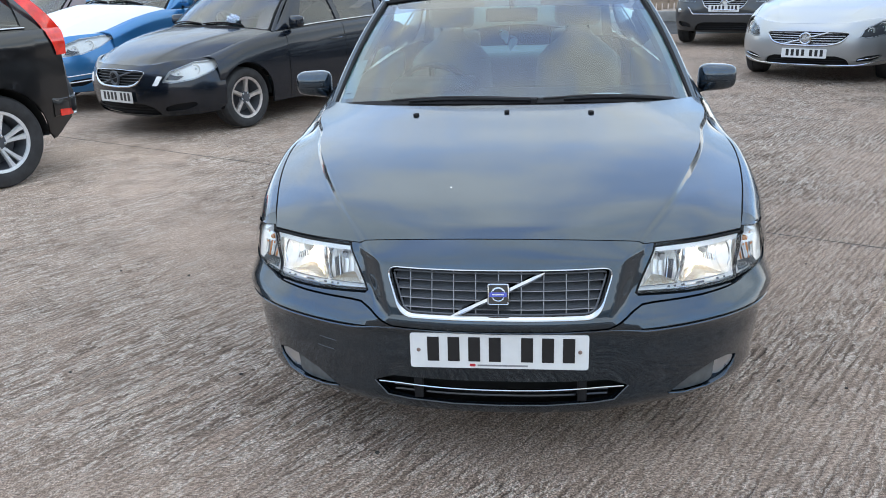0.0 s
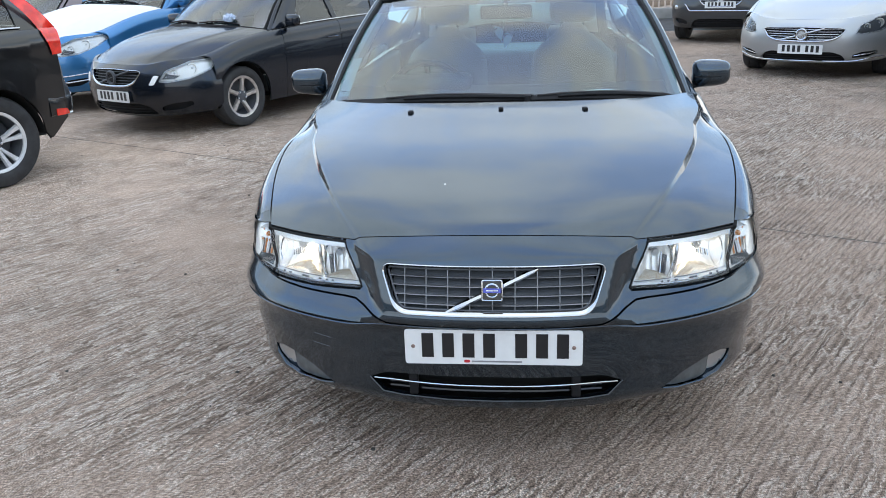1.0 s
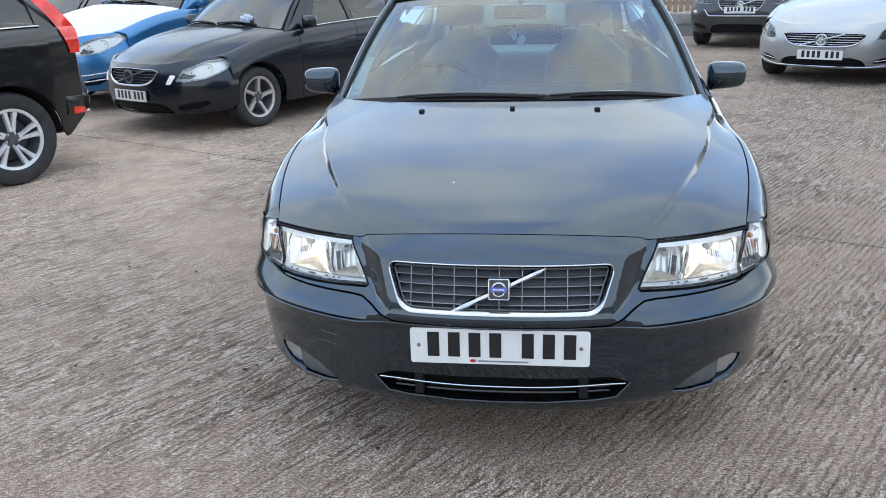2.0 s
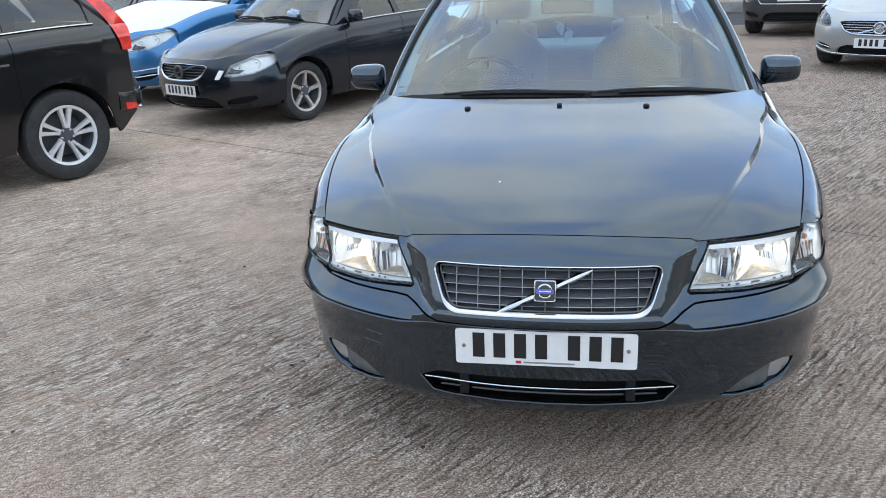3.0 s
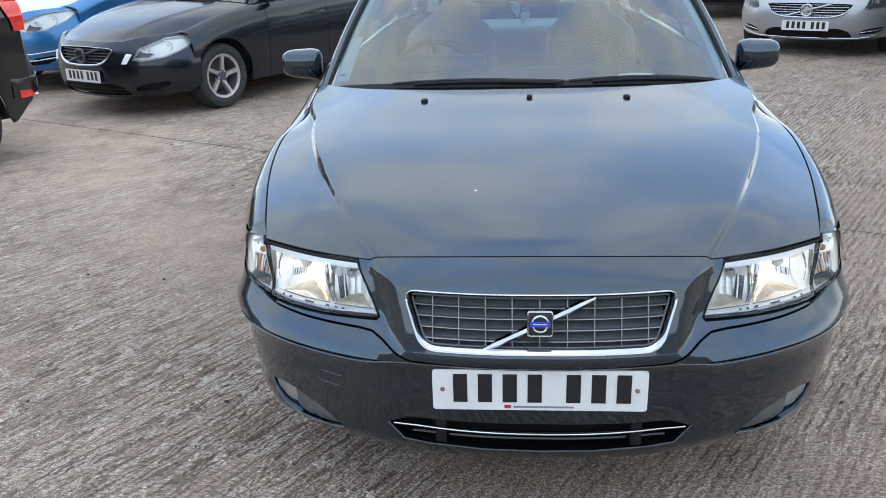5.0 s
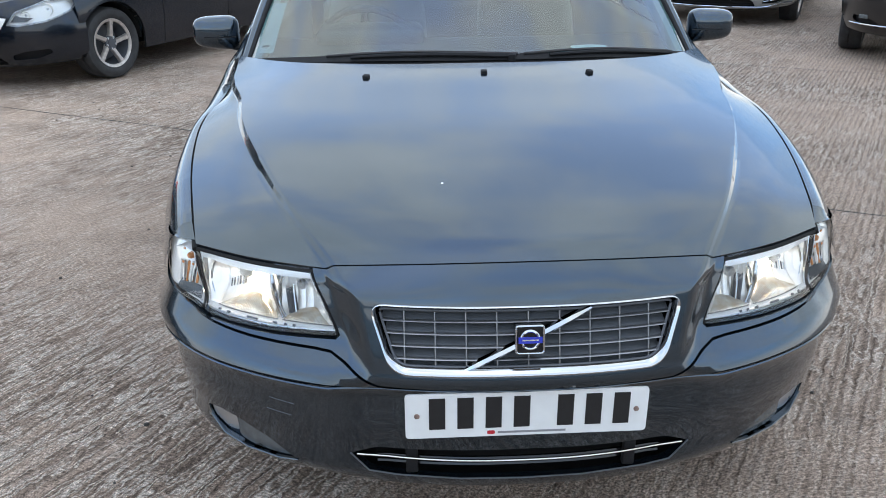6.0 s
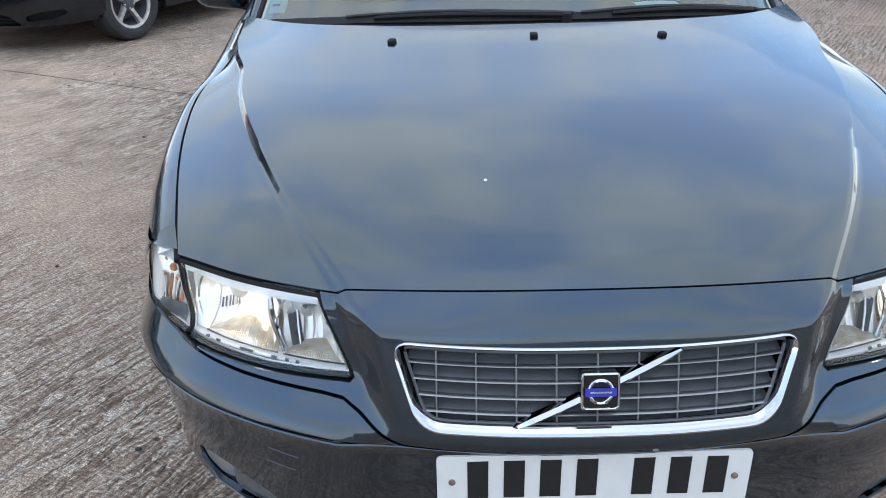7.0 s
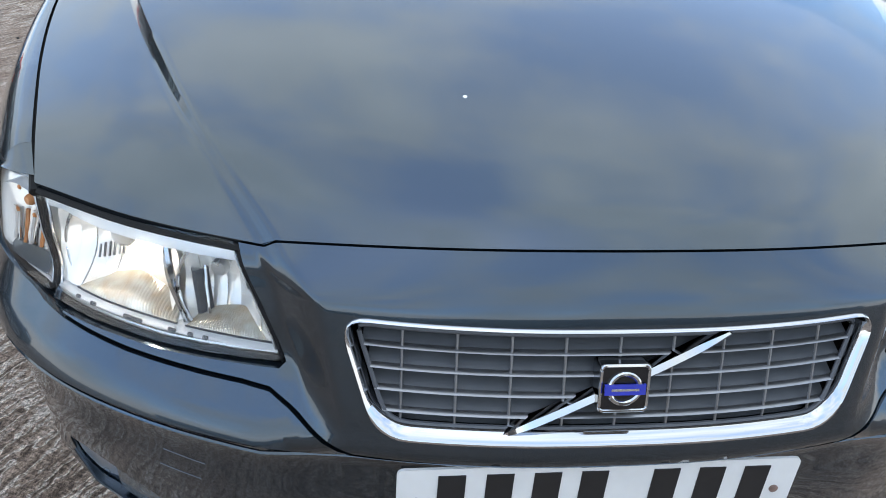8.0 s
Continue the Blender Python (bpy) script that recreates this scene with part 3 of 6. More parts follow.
# ---- cars: wheels, shells and what they share. A car's own axes: its nose at y = 0, its tail at +y, its tyres on z = 0 ----
def wheel(parent, x, y, r, rim, style, spokes, width=0.215, steer=0.0, alloy=None):
    """A tyre and an alloy rim, its outer face towards +x or -x."""
    side = 1 if x > 0 else -1
    m = Matrix.Translation((x, y, r)) @ pose(0, 0, 0, 0, 0, steer) @ pose(0, 0, 0, 0, 90 * side, 0)
    w = width / 2
    hub = new("wheel")
    hub.parent, hub.matrix_local = parent, m
    tyre = lathe([(rim - 0.02, w * 0.5), (rim, w * 0.82), (rim + 0.01, w * 0.9), (rim + 0.03, w * 0.98), (r * 0.86, w * 1.0), (r * 0.95, w * 0.93), (r * 0.985, w * 0.78), (r, w * 0.6),
                  (r, w * 0.2), (r - 0.007, w * 0.18), (r - 0.007, w * 0.12), (r, w * 0.1), (r, -w * 0.6), (r * 0.97, -w * 0.9), (rim, -w)], 48)
    part("tyre", tyre, RUBBER, hub, "black rubber tyre")
    barrel = lathe([(rim - 0.004, w * 0.85), (rim + 0.004, w * 0.88), (rim + 0.004, w * 0.84), (rim - 0.012, w * 0.74), (rim - 0.03, w * 0.2), (rim - 0.05, -w * 0.7)], 48)
    part("rim_barrel", barrel, GREY_PLASTIC, hub)
    part("rim_lip", lathe([(rim - 0.024, w * 0.74), (rim - 0.020, w * 0.84), (rim + 0.001, w * 0.90), (rim + 0.004, w * 0.86)], 48), alloy or ALLOY, hub, "bright rim edge")
    part("brake_disc", lathe([(0.0, -w * 0.2), (rim * 0.72, -w * 0.2), (rim * 0.72, -w * 0.32), (rim - 0.04, -w * 0.6)], 40), GREY_PLASTIC, hub)
    star = Shape()
    for k in range(spokes):
        q = 2 * math.pi * (k + 0.25) / spokes
        arms = (0.0,) if style == "broad" else (-0.17, 0.17)
        for o in arms:
            turn = Matrix.Rotation(q + o * 0.82, 4, "Z")
            lean = 0.22 if style == "broad" else 0.30 + o * 0.35
            w0, w1 = (0.026, 0.021) if style == "broad" else (0.0185, 0.0195)
            prof = [(0.045, w0 * 1.0, 0.62), (rim * 0.4, w0 * 0.8, 0.70), (rim * 0.75, w1, 0.74), (rim - 0.008, w1 * 1.45, 0.82)]
            s = Shape()
            for rr, ww, hh in prof:
                dx = lean * (rr - 0.045)
                s.v += [(rr, dx - ww, w * hh - 0.012), (rr, dx - ww * 0.7, w * hh), (rr, dx + ww * 0.7, w * hh), (rr, dx + ww, w * hh - 0.012), (rr, dx + ww, w * hh - 0.035), (rr, dx - ww, w * hh - 0.035)]
            for i in range(len(prof) - 1):
                s.f += [(i * 6 + j, i * 6 + (j + 1) % 6, i * 6 + 6 + (j + 1) % 6, i * 6 + 6 + j) for j in range(6)]
            star.join(s.moved(turn))
    part("rim_face", star, alloy or ALLOY, hub, "silver alloy spokes")
    part("hub_cap", lathe([(0.065, w * 0.5), (0.062, w * 0.64), (0.034, w * 0.66), (0.033, w * 0.70), (0.0, w * 0.71)], 24), GREY_PLASTIC, hub)
    for k in range(5):
        q = 2 * math.pi * k / 5
        part("wheel_nut", lathe([(0.011, w * 0.55), (0.011, w * 0.70), (0.007, w * 0.72), (0, w * 0.72)], 6, Matrix.Translation((0.052 * math.cos(q), 0.052 * math.sin(q), 0))), SATIN, hub)
    return hub


def plate(parent, nose, z, w=0.52, h=0.111, colour=None, bars=((0, 4), (5, 8)), d=-0.006, tilt=0.0, y=None, fine=False):
    """A white number plate with plain bars in place of its characters."""
    y0 = nose.at(0, z, d)[1] if y is None else y
    m = Matrix.Translation((0, y0, z)) @ pose(0, 0, 0, 90 + tilt, 0, 0)
    outline = rounded([(-w / 2, -h / 2), (w / 2, -h / 2), (w / 2, h / 2), (-w / 2, h / 2)], 0.010)
    p = part("number_plate", slab(outline, m, 0.004), colour or PLATE, parent, "white plate with black bars")
    ch, cw = h * 0.70, w * 0.078
    step = w * 0.116
    x = -w / 2 + w * 0.125
    for i in range(8):
        if i != 4:
            xx = x + (i if i < 4 else i - 0.45) * step
            part("character_bar", slab([(xx - cw / 2 + 0.006, -ch / 2 + h * 0.05), (xx + cw / 2, -ch / 2 + h * 0.05), (xx + cw / 2, ch / 2 + h * 0.05), (xx - cw / 2 + 0.006, ch / 2 + h * 0.05)], m @ Matrix.Translation((0, 0, 0.004)), 0.0012), BAR, p, smooth=False)
    if fine:
        for sx, mat in ((-0.235, SCREW), (0.235, SCREW)):
            part("screw", lathe([(0.006, 0.004), (0.006, 0.006), (0.003, 0.007), (0, 0.007)], 12, m @ Matrix.Translation((sx, 0.002, 0))), mat, p)
        part("print_mark", slab(rounded([(-0.085, -0.05), (-0.068, -0.05), (-0.068, -0.041), (-0.085, -0.041)], 0.004), m @ Matrix.Translation((0, 0, 0.004)), 0.0008), RED_BAR, p, "small red printed mark")
        part("print_line", slab([(-0.062, -0.0485), (0.085, -0.0485), (0.085, -0.0435), (-0.062, -0.0435)], m @ Matrix.Translation((0, 0, 0.004)), 0.0008), GREY_BAR, p, smooth=False)
    return p


def both_sides(name, make, material, parent, label=""):
    a = make()
    return part(name, a, material, parent, label), part(name, a.moved(FLIP), material, parent, label)


def shell(car, s, paint, step=0.05, bonnet_paint=None, bonnet_label=""):
    """The panels that every car here has: bonnet, wings, doors, pillars, roof, glass, boot and tail, over a dark inner shell."""
    nose = Nose(s["plan"], s["mid"], s["sides"], s["blend"], fade=s.get("fade"))
    L = s["length"]
    fine = step < 0.03
    # bonnet
    ef, er = even(s["bonnet_front"]), even(s["bonnet_rear"])
    zc, zk, zs = curve(s["bonnet_mid"]), curve(s["bonnet_crease"]), curve(s["bonnet_edge"])
    wide_of, crease_of = curve(s["bonnet_width"]), curve(s["crease"])
    x0 = s["bonnet_width"][0][1]
    lip = s.get("lip", 0.0)

    def bonnet(u, v, d=0.0):
        half = wide_of(v)
        a = abs(u)
        x = u * half
        yf, yr = ef(abs(x0 * u))[0], er(min(abs(x), s["bonnet_rear"][-1][0]))[0]
        y = yf + (yr - yf) * v
        uc = min(0.985, crease_of(v))
        if a < uc:
            z = zc(v) + (zk(v) - zc(v)) * (a / uc) ** 2.2
        else:
            t = (a - uc) / (1 - uc)
            edge = min(0.9, 0.014 / ((1 - uc) * half))
            drop = lip * (0.42 + 0.58 * ease(0.10, 0.42, v))
            foot = zk(v) - drop
            if t < edge:
                z = zk(v) - drop * t / edge
            else:
                q = (t - edge) / (1 - edge)
                z = foot + (zs(v) - foot) * (0.55 * q + 0.45 * q * q)
        return (x, y, z - d)

    def across(k, v):
        """Steps over half the bonnet, close together at the crease."""
        uc = min(0.985, crease_of(v))
        edge = min(0.9, 0.014 / ((1 - uc) * wide_of(v)))
        if k < 1:
            return uc * k
        if k < 2:
            return uc + (1 - uc) * edge * (k - 1)
        return uc + (1 - uc) * (edge + (1 - edge) * (k - 2))

    n = 44 if fine else 12
    ks = [i / n for i in range(n)] + [1 + i / 4 for i in range(4)] + [2 + i / (n // 3) for i in range(n // 3 + 1)]
    ks = [-k for k in reversed(ks[1:])] + ks
    vs = [(i / (n * 1.6)) ** 1.15 for i in range(int(n * 1.6) + 1)]
    vs[-1] = 1.0
    top = grid(lambda k, v: bonnet(math.copysign(across(abs(k), v), k), v), 0, 0, ks, vs)
    us = [-1 + i / 40 for i in range(81)]
    rim_uv = [(u, 0) for u in us] + [(1, v) for v in vs[1:]] + [(u, 1) for u in reversed(us[:-1])] + [(-1, v) for v in reversed(vs[1:-1])]
    k, m = len(top.v), len(rim_uv)
    top.v += [bonnet(u, v) for u, v in rim_uv] + [(bonnet(u, v)[0] * 0.997, bonnet(u, v)[1] + 0.004 * (1 - 2 * v), bonnet(u, v)[2] - 0.018) for u, v in rim_uv]
    top.f += [(k + i, k + m + i, k + m + (i + 1) % m, k + (i + 1) % m) for i in range(m)]
    part("bonnet", top, bonnet_paint or paint, car, bonnet_label, sharp=50)

    # flanks, from the bonnet edge and the belt line down to the sill
    wide = curve(s["flank"])
    seam = [bonnet(1, v) for v in (0.03, 0.08, 0.16, 0.28, 0.42, 0.56, 0.7, 0.84, 0.94)]
    belt = curve([(p[1], p[0] + 0.005, p[2] - 0.001) for p in seam] + s["belt"])
    yf, yr = s["axles"]
    R = s["arch"]
    sill = s["sill"]

    def low(y):
        if s.get("wing_low") and y < s["wing_low"][0]:
            return s["wing_low"][1]
        for ya in (yf, yr):
            if abs(y - ya) < R:
                return max(sill, s["tyre"] + 0.0 + math.sqrt(R * R - (y - ya) ** 2))
        return sill + s.get("tail_rise", 0.0) * ease(yr + R, L - 0.22, y)

    def flank(y, w, d=0.0):
        bx, bz = belt(y)
        W = wide(y)
        zb = low(y)
        q = w
        z = bz + (zb - bz) * q
        h = (bz - z) / max(0.05, bz - 0.2)
        bulge = math.sqrt(max(0.0, 1 - (1 - min(1, h / 0.42)) ** 2.6)) if h < 0.42 else 1.0
        x = bx + (W - bx) * bulge - 0.045 * max(0, (h - 0.55) / 0.45) ** 1.6
        if s.get("shoulder"):
            x += s["shoulder"] * math.exp(-((h - 0.10) / 0.07) ** 2)
        return (x - d, y, z - d * 0.3)

    def ys(a, b):
        out = {a, b}
        k = max(2, int((b - a) / (step * 1.2)))
        out |= {a + (b - a) * i / k for i in range(k + 1)}
        for ya in (yf, yr):
            for i in range(25):
                y = ya - R * math.cos(math.pi * i / 24) * 0.9995
                if a < y < b:
                    out.add(y)
        return sorted(out)

    nw = 26 if fine else 14
    ws = [(i / nw) ** 1.25 for i in range(nw + 1)]
    cuts = s["cuts"]
    names = [("front_wing", ""), ("front_door", ""), ("rear_door", ""), ("rear_quarter", "")]
    for (name, lab), a, b in zip(names, cuts, cuts[1:]):
        line = ys(a + 0.003, b - 0.003)
        both_sides(name, lambda: grid(lambda i, w: flank(line[int(i)], w), 0, 0, list(range(len(line))), ws), paint, car)
    # dark sheet inside the panels, so that their gaps show as shade
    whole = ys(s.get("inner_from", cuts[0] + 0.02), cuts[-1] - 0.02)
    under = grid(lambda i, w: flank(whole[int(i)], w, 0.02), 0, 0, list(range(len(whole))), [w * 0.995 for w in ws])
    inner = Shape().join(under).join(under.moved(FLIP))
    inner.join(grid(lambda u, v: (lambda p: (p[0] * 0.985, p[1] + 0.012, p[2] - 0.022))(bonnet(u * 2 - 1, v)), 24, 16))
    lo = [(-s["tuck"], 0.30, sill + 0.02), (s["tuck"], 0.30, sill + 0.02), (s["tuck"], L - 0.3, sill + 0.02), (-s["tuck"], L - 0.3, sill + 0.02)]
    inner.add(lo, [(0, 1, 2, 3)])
    part("inner_shell", inner, VOID, car, "dark underside and sheet put in for the shade behind the gaps")
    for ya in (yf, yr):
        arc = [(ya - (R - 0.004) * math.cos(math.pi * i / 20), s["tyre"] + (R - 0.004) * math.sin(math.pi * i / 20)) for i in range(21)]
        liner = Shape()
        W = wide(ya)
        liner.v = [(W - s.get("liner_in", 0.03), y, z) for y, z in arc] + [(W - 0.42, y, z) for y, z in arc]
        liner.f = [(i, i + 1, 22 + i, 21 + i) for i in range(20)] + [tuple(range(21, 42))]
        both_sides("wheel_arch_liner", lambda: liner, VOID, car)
        for sx in (-1, 1):
            wheel(car, sx * (W - s["wheel_in"] - 0.11), ya, s["tyre"], s["rim"], s["wheel_style"], s["spokes"], 0.22, 0, s.get("alloy"))

    # pillars and side glass, up to the roof edge
    cant = curve(s["cant"])
    g0, g1 = s["cant"][0][0], s["cant"][-1][0]

    def house(y, q, d=0.0):
        bx, bz = belt(y)
        cx, cz = cant(y)
        t = q
        b = 0.018 * math.sin(math.pi * min(1, max(0, t)))
        return (bx - 0.012 + (cx - bx + 0.012) * t + b - d, y, bz + (cz - bz) * t - d * 0.4)

    lights = s["side_windows"]
    outline = [(g0 + 0.02, 0.0), (g1 - 0.02, 0.0), (g1 - 0.02, 1.0)] + [(g1 - 0.02 - (g1 - g0 - 0.04) * i / 12, 1.0) for i in range(1, 13)]
    both_sides("side_frame", lambda: skin(house, outline, lights, step * 2.2, 0.012), paint, car)
    for win in lights:
        both_sides("side_window", lambda: skin(house, win, (), step * 2.2, 0.0, 0.012), s.get("side_glass", SIDE_GLASS), car, "side window glass")
    wy = sorted(p[0] for win in lights for p in win)
    strip = [(wy[0] - 0.02 + (wy[-1] - wy[0] + 0.04) * i / 24, 0.055) for i in range(25)]
    both_sides("window_trim", lambda: tube([house(y, q, -0.004) for y, q in strip], 0.010, 6), CHROME if s.get("bright_trim", True) else DARK_PLASTIC, car, "bright trim along the window line")

    # windscreen, roof, rear window
    wb, wt = even(s["screen_base"]), even(s["screen_top"])
    xb, xt = s["screen_base"][-1][0], s["screen_top"][-1][0]

    def screen(u, v, d=0.0):
        a = abs(u)
        b, t = wb(a * xb), wt(a * xt)
        bul = 0.030 * math.sin(math.pi * v)
        return (u * (xb + (xt - xb) * v), b[0] + (t[0] - b[0]) * v - bul * 0.5 + d * 0.5, b[1] + (t[1] - b[1]) * v + bul - d)

    edge_u = s.get("screen_u", 0.955)
    part("windscreen", grid(lambda u, v: screen((u * 2 - 1) * edge_u, 0.02 + v * 0.80), 30 if fine else 14, 20 if fine else 8), SCREEN_GLASS, car, "clear raked windscreen")
    part("windscreen_band", grid(lambda u, v: screen((u * 2 - 1) * edge_u, 0.82 + v * 0.16), 30 if fine else 14, 6), TINT_BAND, car, "blue-tinted top of the windscreen")
    seal = [screen(-edge_u, v, -0.002) for v in np.linspace(0.0, 0.985, 14)] + [screen(u, 0.985, -0.002) for u in np.linspace(-edge_u, edge_u, 16)[1:-1]] + [screen(edge_u, v, -0.002) for v in np.linspace(0.985, 0.0, 14)]
    part("windscreen_seal", tube(seal, 0.011, 6), DARK_PLASTIC, car, "black edge strip, rubber at the windscreen, painted shade in the lamp gaps")
    part("screen_border", grid(lambda u, v: screen((u * 2 - 1) * edge_u, 0.0 + v * 0.030, -0.0015), 30 if fine else 14, 3), DARK_PLASTIC, car, "black border at the foot of the windscreen")
    pil = lambda: grid(lambda q, v: screen(edge_u + 0.012 + (1.0 - edge_u) * q, v, -0.012 * math.sin(math.pi * q) - 0.001), 8, 20)
    both_sides("screen_pillar", pil, paint, car)
    roof_c = curve(s["roof"])
    r0, r1 = s["roof"][0][0], s["roof"][-1][0]

    def roof(u, v, d=0.0):
        a = abs(u)
        yc0 = wt(a * xt)[0]
        y = (yc0 - 0.01) + (r1 - yc0 + 0.01) * v
        cx, cz = cant(min(max(y, s["cant_roof"][0]), s["cant_roof"][1]))
        zc_ = roof_c(y)
        e = a ** 2.6
        return (u * cx, y, zc_ + (cz - zc_) * e - d)

    part("roof", grid(lambda u, v: roof(u * 2 - 1, v), 24, 20), paint, car)
    part("headlining", grid(lambda u, v: roof((u * 2 - 1) * 0.97, 0.02 + v * 0.96, 0.03), 12, 10), BEIGE_TRIM, car)
    rb = even(s["rear_base"])
    rxb = s["rear_base"][-1][0]

    def rear(u, v, d=0.0):
        a = abs(u)
        t = roof(u * 0.93, 1.0)
        b = rb(a * rxb)
        return (t[0] + (u * rxb - t[0]) * v, t[1] + (b[0] - t[1]) * v, t[2] + (b[1] - t[2]) * v + 0.02 * math.sin(math.pi * v) - d)

    part("rear_window", grid(lambda u, v: rear((u * 2 - 1) * 0.9, 0.06 + v * 0.88), 12, 8), SCREEN_GLASS, car)
    edge = Shape()
    for q0, q1, v0, v1 in ((0, 1, 0, 0.06), (0, 1, 0.94, 1.0), (0, 0.05, 0.06, 0.94), (0.95, 1.0, 0.06, 0.94)):
        edge.join(grid(lambda u, v: rear((q0 + (q1 - q0) * u) * 2 - 1, v0 + (v1 - v0) * v, -0.001), 12, 8))
    part("rear_window_frame", edge, paint, car)
    # tail
    tail = Nose(s["tail_plan"], s["tail_mid"], s["tail_mid"], (0.3, 0.5), back=L)
    zt = s["tail_top"]
    end = curve([(x, tail.at(tail.to_a(x), zt)[1]) for x in (0, 0.2, 0.4, 0.6, rxb + 0.02)])

    def deck(u, v):
        a = abs(u)
        b = rb(a * rxb)
        x = u * (rxb + (s["tail_half"] - rxb) * v)
        y = b[0] + (end(min(abs(x), 0.7)) - b[0]) * v
        bx, bz = belt(min(y, s["belt"][-1][0]))
        zz = b[1] + (zt - b[1]) * v
        return (x, y, zz + 0.012 * (1 - a * a))

    if s.get("deck", True):
        part("boot_lid", grid(lambda u, v: deck(u * 2 - 1, v), 16, 10), paint, car)
    zs_t = [p[0] for p in s["tail_mid"]]
    ta = tail.t[-1]
    part("tail", skin(tail.at, [(-ta, zs_t[0]), (ta, zs_t[0]), (ta, zt), (-ta, zt)], (), step * 1.6, 0.02), paint, car)
    s["flank_sheet"] = flank
    return nose, bonnet, flank, house, screen, tail


def mirror(car, x, y, z, paint, size=1.0):
    """Door mirrors: a rounded housing on a short arm, the glass facing back."""
    for sx in (1, -1):
        m = Matrix.Translation((x * sx, y, z)) @ Matrix.Diagonal((size * sx, size, size, 1))
        bm = bmesh.new()
        bmesh.ops.create_icosphere(bm, subdivisions=4, radius=1)
        s = Shape()
        for v in bm.verts:
            c = v.co
            k = (abs(c.x) ** 4.2 + abs(c.y) ** 2.6 + abs(c.z) ** 3.6) ** (-1 / 3.6)
            px, py, pz = c.x * k, c.y * k, c.z * k
            taper = 1 - 0.18 * (px + 1) / 2
            v.co = (px * 0.092 + 0.004, py * (0.062 if py < 0 else 0.034) - 0.010 * px, pz * 0.074 * taper + 0.004 * px)
        bm.verts.ensure_lookup_table()
        s.v, s.f = [tuple(v.co) for v in bm.verts], [tuple(v.index for v in q.verts) for q in bm.faces]
        bm.free()
        housing = part("door_mirror", s.moved(m), paint, car, "painted door mirror on a black arm")
        part("mirror_glass", slab(rounded([(-0.08, -0.058), (0.075, -0.05), (0.075, 0.055), (-0.08, 0.058)], 0.03), m @ Matrix.Translation((0.004, 0.0345, 0)) @ pose(0, 0, 0, -90, 0, 0), 0.004), MIRROR, housing)
        part("mirror_arm", tube([tuple(m @ Vector(p)) for p in ((-0.17, 0.02, -0.075), (-0.10, 0.0, -0.068), (-0.02, -0.004, -0.058))], [0.026, 0.022, 0.012], 8, flat=0.6), DARK_PLASTIC, housing)
        belt_line = [tuple(m @ Vector(p)) for p in ((-0.084, -0.050, -0.014), (-0.04, -0.062, -0.014), (0.04, -0.064, -0.012), (0.086, -0.046, -0.008))]
        part("mirror_joint", tube(belt_line, 0.0022, 5), DARK_PLASTIC, housing)


def seats(car, xs, y, z, leather, scale=1.0):
    for x in xs:
        m = Matrix.Translation((x, y, z))
        def padded(u, v):
            """A seat back with full side bolsters and a rounded top."""
            c, q = math.cos(u * 2 * math.pi), math.sin(u * 2 * math.pi)
            k = 1 - 0.75 * ease(0.72, 1.0, v) ** 1.6
            bolster = 1 + 0.5 * abs(c) ** 3 * (q < 0)
            return (math.copysign(abs(c) ** 0.75, c) * (0.26 - 0.04 * v) * k, q * 0.075 * bolster * (1 - 0.6 * ease(0.8, 1.0, v)) + 0.27 * v, v * 0.62 + 0.03 * ease(0.7, 1.0, v))

        back = grid(padded, 28, 14)
        back.f.append(tuple(range(len(back.v) - 29, len(back.v) - 1)))
        seat = new("front_seat")
        seat.parent, seat.matrix_local = car, m
        part("seat_back", back, leather, seat, sharp=60)
        part("seat_cushion", box(-0.26, -0.50, -0.12, 0.26, 0.05, 0.06, 0.05), leather, seat)
        rest = box(-0.13, 0.215, 0.66, 0.13, 0.305, 0.86, 0.04)
        part("headrest", rest, leather, seat)
        for px in (-0.06, 0.06):
            part("headrest_post", tube([(px, 0.26, 0.60), (px, 0.26, 0.68)], 0.008, 8), CHROME, seat)


def steering(car, x, y, z, material):
    m = Matrix.Translation((x, y, z)) @ pose(0, 0, 0, -62, 0, 0)
    w = part("steering_wheel", tube([tuple(m @ Vector((0.185 * math.cos(q), 0.185 * math.sin(q), 0))) for q in np.linspace(0, 2 * math.pi, 33)[:-1]], 0.015, 10, True), material, car)
    part("steering_boss", box(-0.075, -0.07, -0.04, 0.075, 0.06, 0.012, 0.02, m), material, w)
    for q in (0, math.pi, -math.pi / 2):
        part("steering_spoke", tube([tuple(m @ Vector((r * math.cos(q), r * math.sin(q), -0.01))) for r in (0.05, 0.18)], 0.014, 8), material, w)


# ---- the grey saloon ----
def ridge(z):
    """Where the proud middle of the nose begins to fall back, and where it meets the lamps, at a height."""
    if z < 0.510:
        return 0.318, 0.43
    q = min(1, max(0, (z - 0.53) / 0.16))
    return 0.322 + 0.046 * q, 0.390 + 0.062 * min(1, max(0, (z - 0.56) / 0.14))


